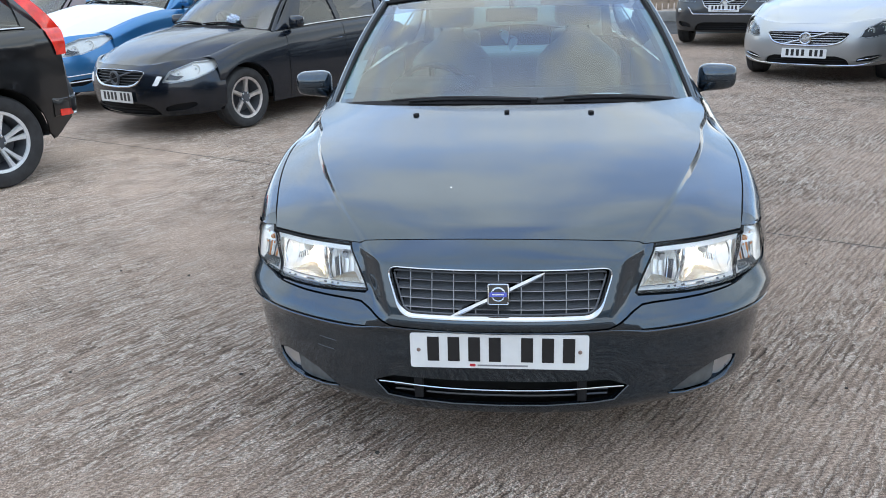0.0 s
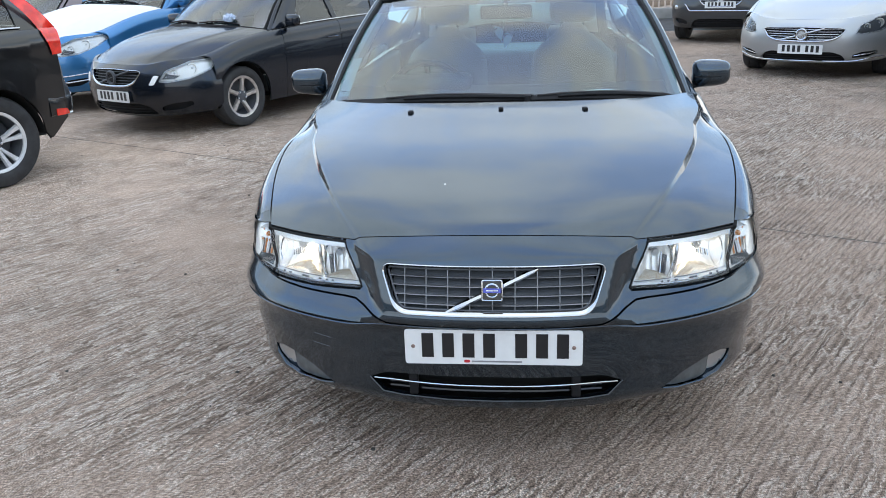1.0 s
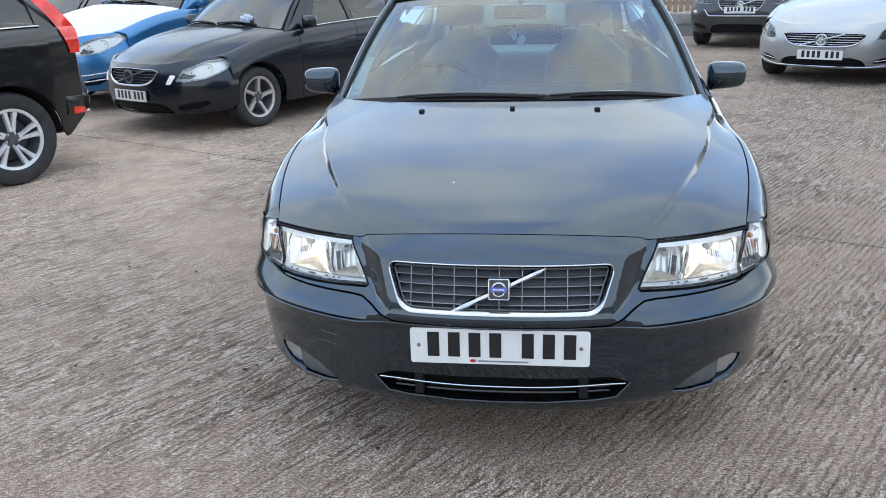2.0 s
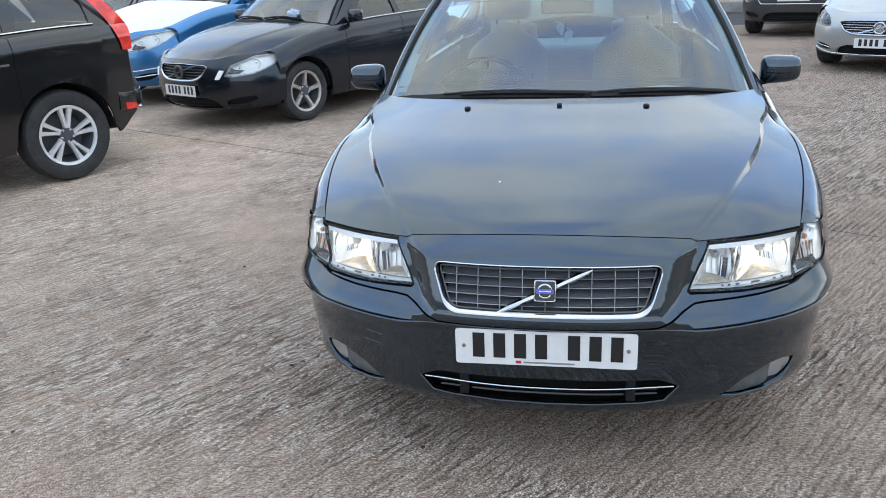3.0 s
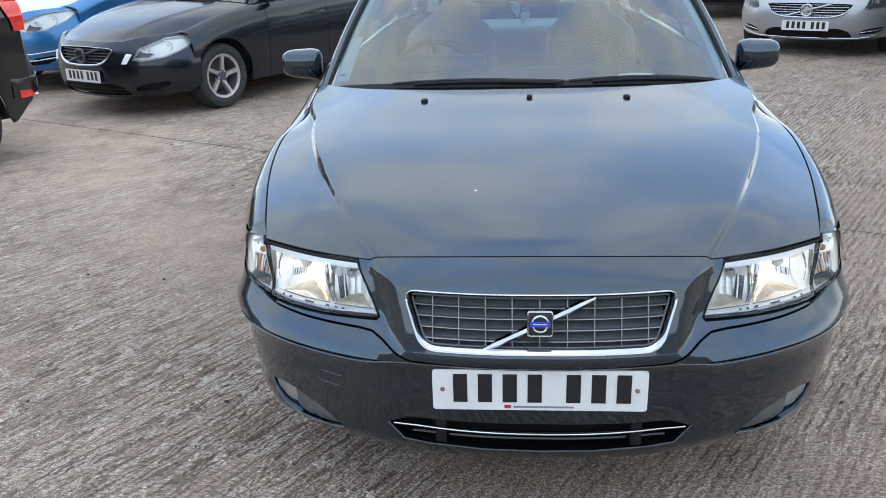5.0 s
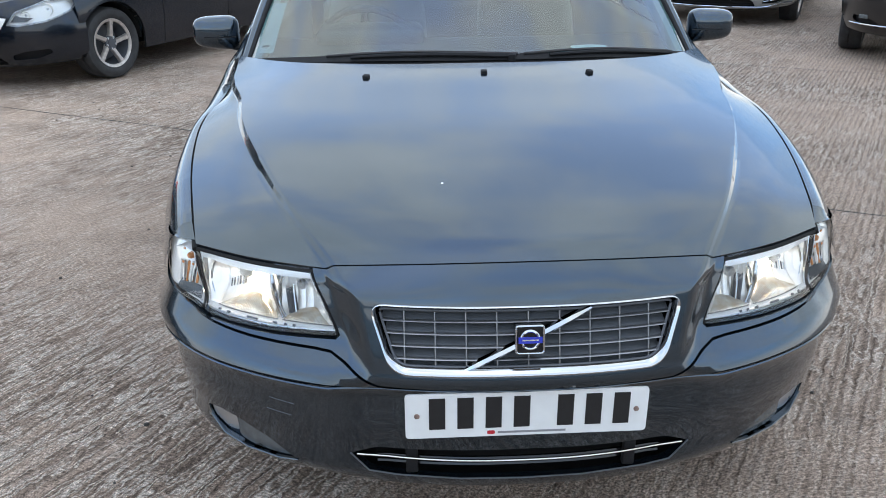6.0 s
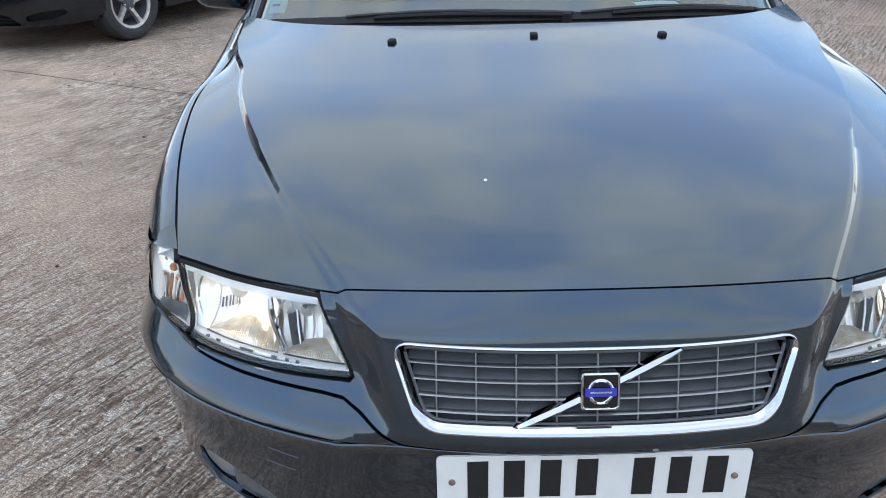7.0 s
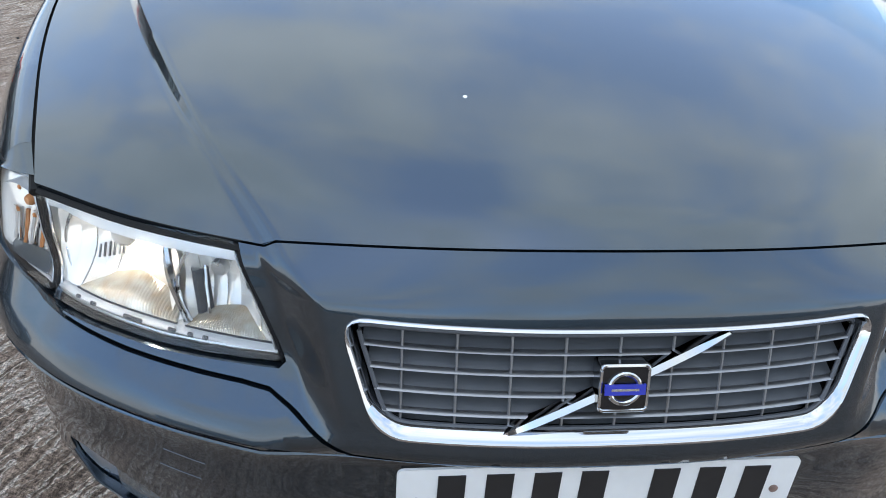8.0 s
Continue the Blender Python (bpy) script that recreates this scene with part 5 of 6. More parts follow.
    # bright ledge along the floor, with a dark slot and notches
    part("lamp_ledge", grid(lambda u, v: deep(0.408 + 0.314 * u, foot_of(0.408 + 0.314 * u) - 0.001 + (0.0, 0.002, 0.006, 0.008)[int(v)], (0.010, 0.0085, 0.012, 0.024)[int(v)]), 0, 0, [i / 24 for i in range(25)], [0, 1, 2, 3]), LAMP_BROW, lamp, "bright ledge")
    for x, w in ((0.600, 0.030), (0.545, 0.012), (0.520, 0.008), (0.500, 0.008), (0.660, 0.010), (0.684, 0.008)):
        part("ledge_slot", slab(rounded([(-w / 2, -0.0026), (w / 2, -0.0026), (w / 2, 0.0026), (-w / 2, 0.0026)], 0.002), Matrix.Translation(deep(x, foot_of(x) + 0.0028, 0.0075)) @ pose(0, 0, 0, 62, 0, s * 28), 0.001), GREY_PLASTIC, lamp)
    part("lamp_divider", tube([deep(0.549 + 0.012 * math.sin(2.4 * q) - 0.014 * (1 - q), foot_of(0.545) + 0.008 + 0.104 * q, 0.022) for q in np.linspace(0, 1, 12)], [0.003 + 0.003 * math.sin(math.pi * q) for q in np.linspace(0, 1, 12)], 6), CHROME, lamp, "bright ridge between the bowls")
    dark_lens = grid(lambda u, v: deep(0.510 + 0.024 * u + 0.006 * v, 0.603 + 0.055 * v - 0.006 * u, 0.046 - 0.014 * math.sin(math.pi * u)), 5, 8)
    part("dark_vane", dark_lens, GREY_PLASTIC, lamp, "dark upright vane")
    part("vane_strip", tube([deep(0.507, 0.606, 0.030), deep(0.511, 0.640, 0.032), deep(0.514, 0.664, 0.036)], 0.0022, 6), CHROME, lamp)
    line = rounded(nose.poly(signal_line, mir), 0.012, 3)
    sig = part("turn_signal", skin(nose.at, line, (), 0.02, 0.0, 0.004), LENS, saloon, "clear turn signal with an amber bulb")
    sig.visible_shadow = False
    part("signal_rubber", tube([nose.at(a, z, 0.012) for a, z in finer(line, 0.015)], 0.0045, 6, True), DARK_PLASTIC, sig)
    part("signal_housing", skin(lambda a, z, d: nose.at(a, z, 0.006 + (0.004 + 0.042 * (z - 0.569) / 0.14) * (1 - 0.85 * ease(0.775, 0.83, abs(nose.at(a, z)[0])))), line, (), 0.02, 0.0, 0.0), LAMP_SILVER, sig)
    part("signal_frame", tube([nose.at(a, z, 0.012) for a, z in finer(grown(line, -0.007), 0.015)], 0.0022, 6, True), SATIN, sig)
    c = Vector(deep(0.785, 0.668, 0.030))
    part("amber_bulb", lathe([(0.005, -0.012), (0.008, -0.006), (0.0085, 0.004), (0.006, 0.009), (0, 0.010)], 16, Matrix.Translation(c) @ pose(0, 0, 0, 90, 0, s * 40)), LAMP_AMBER, sig, "amber bulb")
    # amber colour on some ribs, and the amber discs, imitate the bulb's reflections
    for k in range(7):
        x = 0.748 + 0.0095 * k
        part("signal_rib", tube([deep(x, 0.612 - 0.001 * k, 0.014), deep(x, 0.634, 0.020), deep(x - 0.003, 0.656, 0.030 - 0.002 * k)], 0.0030, 6), (LAMP_SILVER, LAMP_AMBER, CHROME)[k % 3], sig)
    part("bulb_shade", grid(lambda u, v: deep(0.752 + 0.060 * u, 0.682 + 0.012 * math.sin(math.pi * u) + 0.006 * v, 0.010 + 0.022 * v), 10, 3), LAMP_BROW, sig)
    for x, z in ((0.770, 0.652), (0.800, 0.650), (0.792, 0.684)):
        part("amber_glint", lathe([(0.0038, 0.0), (0.003, 0.002), (0, 0.003)], 10, Matrix.Translation(deep(x, z, 0.020)) @ pose(0, 0, 0, 90, 0, s * 40)), LAMP_AMBER, sig)
    part("signal_floor", grid(lambda u, v: deep(0.740 + 0.072 * u, 0.582 + 0.008 * u + 0.024 * v, 0.008 + 0.008 * v), 6, 3), FOG_GLASS, sig)

# the tip of each wing, between the turn signal and the bonnet
def wing_tip():
    def f(u, v):
        a = nose.at(nose.to_a2(0.7405 + 0.092 * u, 0.7165 - 0.006 * u), 0.7165 - 0.006 * u, 0.0)
        b = flank(0.400, 0.40 * u * u + 0.23 * u)
        return tuple(a[i] + (b[i] - a[i]) * v for i in range(3))

    return grid(f, 14, 6)


both_sides("wing_tip", wing_tip, PAINT, saloon)
# dark tube put in for the shade under the seam between bonnet and wing
both_sides("seam_backing", lambda: tube([(lambda p: (p[0] + 0.002, p[1], p[2] - 0.015))(bonnet(1, v)) for v in np.linspace(0.0, 0.5, 20)], 0.008, 6), VOID, saloon)

# black strip standing in for the shadow between the bonnet and each lamp
both_sides("lamp_gap_shade", lambda: tube([(lambda p: (p[0], p[1] - 0.001, p[2] - 0.0115))(bonnet(u, 0.0)) for u in np.linspace(0.60, 0.995, 16)], 0.0045, 6), VOID, saloon, "black edge strip, rubber at the windscreen, painted shade in the lamp gaps")

# cowl, wipers, washer jets
cowl = grid(lambda u, v: (lambda a, b: (a[0] + (b[0] - a[0]) * v, a[1] + (b[1] - a[1]) * v, a[2] + (b[2] - a[2]) * v))((lambda p: (p[0], p[1] + 0.006, p[2] - 0.02))(bonnet(u * 2 - 1, 1.0)), screen((u * 2 - 1) * 0.97, 0.045, 0.012)), 30, 5)
part("cowl", cowl, DARK_PLASTIC, saloon, "black plastic scuttle panel")
for x0, x1, dx in ((-0.40, 0.10, 0.12), (0.22, 0.66, 0.12)):
    n = 14
    arm = [(lambda p: (p[0], p[1] - 0.004, p[2] + 0.006))(screen((x0 + (x1 - x0) * i / n) / 0.80, 0.014 + 0.010 * math.sin(math.pi * i / n), 0)) for i in range(n + 1)]
    wiper = part("wiper", tube(arm, [0.005 + 0.004 * i / n for i in range(n + 1)], 6), DARK_PLASTIC, saloon, "black wiper resting at the foot of the windscreen")
    blade = [(lambda p: (p[0], p[1] - 0.001, p[2] + 0.005))(screen((x0 - 0.08 + (x1 - x0 + 0.1) * i / n) / 0.80, 0.024 + 0.016 * math.sin(math.pi * i / n), 0)) for i in range(n + 1)]
    part("wiper_blade", tube(blade, 0.0042, 6), RUBBER, wiper)
    e = arm[-1]
    part("wiper_pivot", lathe([(0.014, -0.02), (0.014, 0.004), (0.008, 0.008), (0, 0.009)], 14, Matrix.Translation(e)), DARK_PLASTIC, wiper)


def on_bonnet(x, y):
    """The height of the bonnet over a place of the plan, and the way up from it."""
    best = min(((u / 200, v / 200) for u in range(-200, 201, 4) for v in range(0, 201, 2)), key=lambda q: (bonnet(*q)[0] - x) ** 2 + (bonnet(*q)[1] - y) ** 2)
    p = Vector(bonnet(*best))
    a, b = Vector(bonnet(best[0] + 0.02, best[1])) - p, Vector(bonnet(best[0], min(1, best[1] + 0.02))) - Vector(bonnet(best[0], min(1, best[1] + 0.02) - 0.02))
    return p, a.cross(b).normalized()


for x in (-0.347, -0.006, 0.328):
    p, n = on_bonnet(x, 1.01 if x else 1.0)
    part("washer_jet", box(-0.0095, -0.009, -0.004, 0.0095, 0.010, 0.009, 0.0035, Matrix.Translation(p) @ n.to_track_quat("Z", "Y").to_matrix().to_4x4()), DARK_PLASTIC, saloon, "small black washer jet")
p, n = on_bonnet(-0.161, 0.354)
part("paint_chip", lathe([(0.0034, 0.0002), (0.003, 0.0007), (0.0, 0.0008)], 7, Matrix.Translation(p) @ n.to_track_quat("Z", "Y").to_matrix().to_4x4()), CHIP, saloon, "white stone chip in the paint")
mirror(saloon, 0.928, 1.70, 0.990, PAINT, 0.88)

# cabin
seats(saloon, (-0.36, 0.36), 2.45, 0.50, BEIGE)
part("rear_bench", box(-0.66, 3.05, 0.38, 0.66, 3.30, 0.96, 0.06), BEIGE, saloon, "beige rear bench")
for x in (-0.36, 0.36):
    part("rear_headrest", box(x - 0.13, 3.26, 0.95, x + 0.13, 3.36, 1.10, 0.04), BEIGE, saloon)
dash = grid(lambda u, v: ((u * 2 - 1) * 0.74, (screen((u * 2 - 1) * 0.9, 0.03)[1] + 0.02) + (1.86 - screen((u * 2 - 1) * 0.9, 0.03)[1]) * v, 0.925 + 0.025 * math.sin(2.2 * v) - 0.30 * ease(0.86, 1.0, v)), 24, 16)
part("dashboard", dash, DASH, saloon, "dark grey dashboard")
part("cabin_floor", box(-0.72, 1.3, 0.28, 0.72, 3.9, 0.32, 0.01), DASH, saloon)
part("parcel_shelf", box(-0.62, 3.3, 0.92, 0.62, 3.95, 0.94, 0.008), BEIGE_TRIM, saloon)
both_sides("door_card", lambda: box(0.77, 1.75, 0.35, 0.842, 3.55, 0.948, 0.015), BEIGE_TRIM, saloon)
both_sides("pillar_trim", lambda: tube([screen(0.93, v, 0.03) for v in np.linspace(0.02, 0.95, 10)], 0.03, 8), BEIGE_TRIM, saloon)
steering(saloon, -0.39, 1.98, 0.88, DASH)
part("instrument_hood", box(-0.56, 1.62, 0.93, -0.16, 1.86, 1.0, 0.03), DASH, saloon)
rv = part("interior_mirror", box(-0.125, 1.955, 1.235, 0.125, 1.985, 1.30, 0.015), DASH, saloon, "dark interior mirror")
part("interior_mirror_stalk", tube([(0, 1.97, 1.29), (0, 1.95, 1.355)], 0.012, 8), DASH, rv)
both_sides("sun_visor", lambda: box(0.14, 1.99, 1.305, 0.56, 2.15, 1.325, 0.008), BEIGE_TRIM, saloon)

# a pale sticker inside the corner of the windscreen
sticker = grid(lambda u, v: screen(-0.925 + 0.075 * u - 0.01 * v, 0.07 + 0.30 * v, 0.006), 4, 8)
part("windscreen_sticker", sticker, STICKER, saloon, "pale sticker inside the windscreen")
part("sticker_bar", grid(lambda u, v: screen(-0.915 + 0.035 * u, 0.10 + 0.012 * v, 0.004), 3, 2), BAR, saloon)
slip = thing("paper_slip", Matrix.Translation((0.42, 1.46, 0.953)), "white slip of paper lying on the dashboard", "paper")
part("sheet", grid(lambda u, v: ((u - 0.5) * 0.13, (v - 0.5) * 0.06, 0.004 * math.sin(3 * u)), 8, 4), FRESHENER, slip)

# a pair of foot-shaped cards hanging from the inside mirror
feet = thing("air_freshener", Matrix.Translation((-0.014, 1.97, 1.16)), "pale foot-shaped air freshener hanging on a string behind the windscreen", "air freshener")
for k, (x, z, turn) in enumerate(((-0.018, 0.0, 12), (0.016, -0.035, -14))):
    sole = [(0.017 * math.cos(q) * (1 + 0.25 * math.sin(q)) + 0.004 * math.sin(2 * q), 0.040 * math.sin(q)) for q in np.linspace(0, 2 * math.pi, 25)[:-1]]
    mm = Matrix.Translation((x, 0.006 * k, z)) @ pose(0, 0, 0, 45, 0, 0) @ pose(0, 0, 0, 0, 0, turn)
    foot = part("foot_card", slab(sole, mm, 0.003), FRESHENER, feet)
    for i in range(5):
        cx, cy, rr = -0.017 + 0.0085 * i, 0.049 - 0.0016 * (i - 1) ** 2, 0.0058 - 0.0006 * i
        part("toe", slab([(cx + rr * math.cos(q), cy + rr * math.sin(q)) for q in np.linspace(0, 2 * math.pi, 13)[:-1]], mm, 0.003), FRESHENER, foot)
part("string", tube([(0, 0.003, 0.03), (0.012, 0.0, 0.085)], 0.001, 4), FRESHENER, feet)


# ---- the other cars ----
def scaled(spec, sx, sy, sz, **changes):
    """A spec of another size, with its own shapes in place."""
    out = dict(spec)
    for key in ("belt", "cant"):
        out[key] = [(y * sy, x * sx, z * sz) for y, x, z in spec[key]]
    for key in ("screen_base", "screen_top", "rear_base"):
        out[key] = [(x * sx, y * sy, z * sz) for x, y, z in spec[key]]
    for key in ("bonnet_front", "bonnet_rear"):
        out[key] = [(x * sx, y * sy, 0) for x, y, _ in spec[key]]
    for key in ("bonnet_mid", "bonnet_crease", "bonnet_edge"):
        out[key] = [(v, z * sz) for v, z in spec[key]]
    out["bonnet_width"] = [(v, x * sx) for v, x in spec["bonnet_width"]]
    out["flank"] = [(y * sy, x * sx) for y, x in spec["flank"]]
    out["roof"] = [(y * sy, z * sz) for y, z in spec["roof"]]
    out["cant_roof"] = tuple(y * sy for y in spec["cant_roof"])
    out["cuts"] = [y * sy for y in spec["cuts"]]
    out["axles"] = tuple(y * sy for y in spec["axles"])
    out["side_windows"] = [[(y * sy, q) for y, q in w] for w in spec["side_windows"]]
    out["plan"] = [(x * sx, y * sy) for x, y in spec["plan"]]
    out["mid"] = [(z * sz, d) for z, d in spec["mid"]]
    out["sides"] = [(z * sz, d) for z, d in spec["sides"]]
    out["tail_plan"] = [(x * sx, y) for x, y in spec["tail_plan"]]
    out["tail_mid"] = [(z * sz, d) for z, d in spec["tail_mid"]]
    out["tail_top"], out["tail_half"], out["length"] = spec["tail_top"] * sz, spec["tail_half"] * sx, spec["length"] * sy
    out.pop("fade", None)
    out.pop("side_glass", None)
    out.update(changes)
    return out


SWEPT = dict(
    plan=[(0, 0.0), (0.20, 0.010), (0.40, 0.050), (0.58, 0.120), (0.72, 0.225), (0.82, 0.35), (0.885, 0.48), (0.922, 0.64)],
    mid=[(0.18, 0.10), (0.21, 0.07), (0.25, 0.03), (0.33, 0.010), (0.42, 0.0), (0.55, 0.004), (0.64, 0.022), (0.68, 0.05), (0.71, 0.085), (0.76, 0.15)],
    sides=[(0.18, 0.12), (0.21, 0.08), (0.26, 0.04), (0.36, 0.012), (0.45, 0.0), (0.53, 0.006), (0.60, 0.024), (0.68, 0.058), (0.72, 0.080), (0.80, 0.15)],
    blend=(0.30, 0.55), bright_trim=True, wing_low=None, inner_from=0.64, wheel_in=0.03, liner_in=0.05,
    bonnet_front=[(0, 0.086, 0), (0.22, 0.098, 0), (0.45, 0.156, 0), (0.62, 0.275, 0), (0.76, 0.482, 0)],
    bonnet_mid=[(0, 0.708), (0.04, 0.730), (0.12, 0.770), (0.3, 0.845), (0.55, 0.920), (0.8, 0.975), (1, 1.005)],
    bonnet_crease=[(0, 0.707), (0.05, 0.72), (0.12, 0.768), (0.3, 0.85), (0.6, 0.925), (1, 0.985)],
    bonnet_edge=[(0, 0.758), (0.05, 0.765), (0.2, 0.80), (0.5, 0.875), (0.8, 0.925), (1, 0.945)],
    bonnet_width=[(0, 0.76), (0.3, 0.80), (0.6, 0.825), (1, 0.84)], crease=[(0, 0.48), (0.3, 0.60), (0.6, 0.70), (1, 0.80)], lip=0.004,
)


def swept_nose(car, s, nose, paint, dark=True, lamp_poly=None, k=1.0, broad=1.15, drop=0.0):
    """Bumper, grille, lamps and intake of the two swept saloons."""
    end = nose.t[-1]

    def up(pts):
        return [(x, z * k) for x, z in pts]

    lamp = lamp_poly or [(0.475, 0.575), (0.60, 0.553), (0.76, 0.575), (0.855, 0.640), (0.872, 0.712), (0.82, 0.746), (0.70, 0.722), (0.55, 0.655)]
    grille = [(-0.285, 0.540), (-0.20, 0.505), (0, 0.497), (0.20, 0.505), (0.285, 0.540), (0.345, 0.645), (0.30, 0.662), (0, 0.672), (-0.30, 0.662), (-0.345, 0.645)]
    grille = [(x * broad, z - drop) for x, z in grille]
    low = [(-0.50, 0.225), (0.50, 0.225), (0.46, 0.300), (0.36, 0.335), (-0.36, 0.335), (-0.46, 0.300)]
    vent = [(0.56, 0.265), (0.72, 0.275), (0.80, 0.315), (0.795, 0.350), (0.66, 0.335), (0.57, 0.305)]
    ga, la, low_a = rounded(nose.poly(up(grille)), 0.05), [rounded(nose.poly(up(lamp), m), 0.02) for m in (False, True)], rounded(nose.poly(up(low)), 0.03)
    va = [rounded(nose.poly(up(vent), m), 0.02) for m in (False, True)]
    half_top = [(0.90, 0.72), (0.83, 0.765), (0.70, 0.755), (0.60, 0.745), (0.45, 0.715), (0.25, 0.706), (0, 0.706)]
    right = nose.poly(up([(0, 0.20), (0.4, 0.20), (0.7, 0.215)])) + [(end, 0.235 * k), (end, 0.72 * k)] + nose.poly(up(half_top))
    line = right + [(-a, z) for a, z in reversed(right) if a > 1e-6]
    bumper = part("front_bumper", skin(nose.at, line, (ga, low_a, *la, *va), 0.04, 0.03), paint, car)
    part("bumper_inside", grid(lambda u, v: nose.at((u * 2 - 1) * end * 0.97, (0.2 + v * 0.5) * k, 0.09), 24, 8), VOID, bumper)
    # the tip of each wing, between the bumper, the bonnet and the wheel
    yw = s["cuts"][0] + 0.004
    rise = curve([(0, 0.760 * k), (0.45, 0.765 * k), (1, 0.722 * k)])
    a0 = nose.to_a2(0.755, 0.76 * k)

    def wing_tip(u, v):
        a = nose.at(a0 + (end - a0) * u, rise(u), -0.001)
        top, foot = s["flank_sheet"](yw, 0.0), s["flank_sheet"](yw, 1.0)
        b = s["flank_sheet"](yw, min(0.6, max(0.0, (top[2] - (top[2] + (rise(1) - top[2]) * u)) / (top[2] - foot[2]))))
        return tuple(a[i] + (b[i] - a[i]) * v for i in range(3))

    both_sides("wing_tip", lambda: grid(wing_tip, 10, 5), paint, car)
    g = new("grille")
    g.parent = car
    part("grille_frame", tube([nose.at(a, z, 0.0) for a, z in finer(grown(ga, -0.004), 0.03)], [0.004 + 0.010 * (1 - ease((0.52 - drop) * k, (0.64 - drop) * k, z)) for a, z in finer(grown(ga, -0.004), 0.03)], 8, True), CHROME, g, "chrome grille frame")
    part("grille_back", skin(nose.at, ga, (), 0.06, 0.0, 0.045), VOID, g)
    for j in range(5):
        z = (0.530 - drop + 0.028 * j) * k
        w = (0.262 + 0.07 * j * 0.028 / 0.12) * broad
        part("grille_bar", tube([nose.at(nose.to_a2(x, z), z, 0.016) for x in np.linspace(-w, w, 15) if abs(x) > 1e-4], 0.0042, 6), GREY_PLASTIC if dark else SATIN, g)
    part("grille_slash", tube([nose.at(nose.to_a2(x, z), z, 0.006) for x, z in zip(np.linspace(-0.2501, 0.25, 9), np.linspace((0.515 - drop) * k, (0.655 - drop) * k, 9))], 0.010, 6), SATIN if not dark else GREY_PLASTIC, g, "slanting bar")
    c = Vector(nose.at(0, (0.583 - drop) * k, -0.002))
    part("badge", tube([(c.x + 0.062 * math.cos(q), c.y, c.z + 0.062 * math.sin(q)) for q in np.linspace(0, 2 * math.pi, 25)[:-1]], 0.014, 8, True), GREY_PLASTIC if dark else CHROME, g, "round badge ring")
    part("badge_field", lathe([(0.046, -0.012), (0.044, -0.002), (0, 0.0)], 24, Matrix.Translation(c) @ pose(0, 0, 0, 90, 0, 0)), DARK_PLASTIC if dark else SATIN, g)
    for m, outline in zip((False, True), la):
        sgn = -1 if m else 1
        h = part("headlamp", skin(nose.at, outline, (), 0.05, 0.0, 0.004), LENS, car, "swept clear headlamp")
        h.visible_shadow = False
        part("lamp_housing", skin(nose.at, outline, (), 0.04, -0.030, 0.038), LAMP_WHITE if dark else GREY_PLASTIC, h)
        part("lamp_bezel", tube([nose.at(a, z, 0.01) for a, z in finer(grown(outline, -0.008), 0.04)], 0.005, 6, True), SATIN, h)
        for x, z, r in ((0.69, 0.622 * k, 0.034), (0.79, 0.660 * k, 0.050)):
            c = Vector(nose.at(sgn * nose.to_a2(x, z), z, 0.034))
            mm = Matrix.Translation(c) @ pose(0, 0, 0, 90, 0, sgn * 25)
            part("reflector", lathe([(0.012, -0.03), (r * 0.6, -0.018), (r, 0.01), (r + 0.004, 0.008)], 20, mm), LAMP_SILVER, h)
            part("bulb_cap", lathe([(0.008, -0.02), (0.010, 0.0), (0, 0.006)], 12, mm), SATIN, h)
        part("lamp_shade", skin(nose.at, [(sgn * nose.to_a2(x, z * k), z * k) for x, z in ((0.60, 0.573), (0.70, 0.571), (0.735, 0.600), (0.66, 0.612), (0.628, 0.628))], (), 0.03, 0.0, 0.020), GREY_PLASTIC, h, "dark inner corner of the lamp")
    for outline in va:
        part("vent_back", skin(nose.at, outline, (), 0.06, 0.0, 0.035), DARK_PLASTIC, bumper, "dark corner vent")
    part("intake_back", skin(nose.at, low_a, (), 0.08, 0.0, 0.05), DARK_PLASTIC, bumper)
    for z in (0.25 * k, 0.28 * k, 0.31 * k):
        part("intake_slat", tube([nose.at(nose.to_a2(x, z), z, 0.025) for x in np.linspace(-0.4501, 0.45, 13)], 0.006, 5), DARK_PLASTIC, bumper)
    return bumper


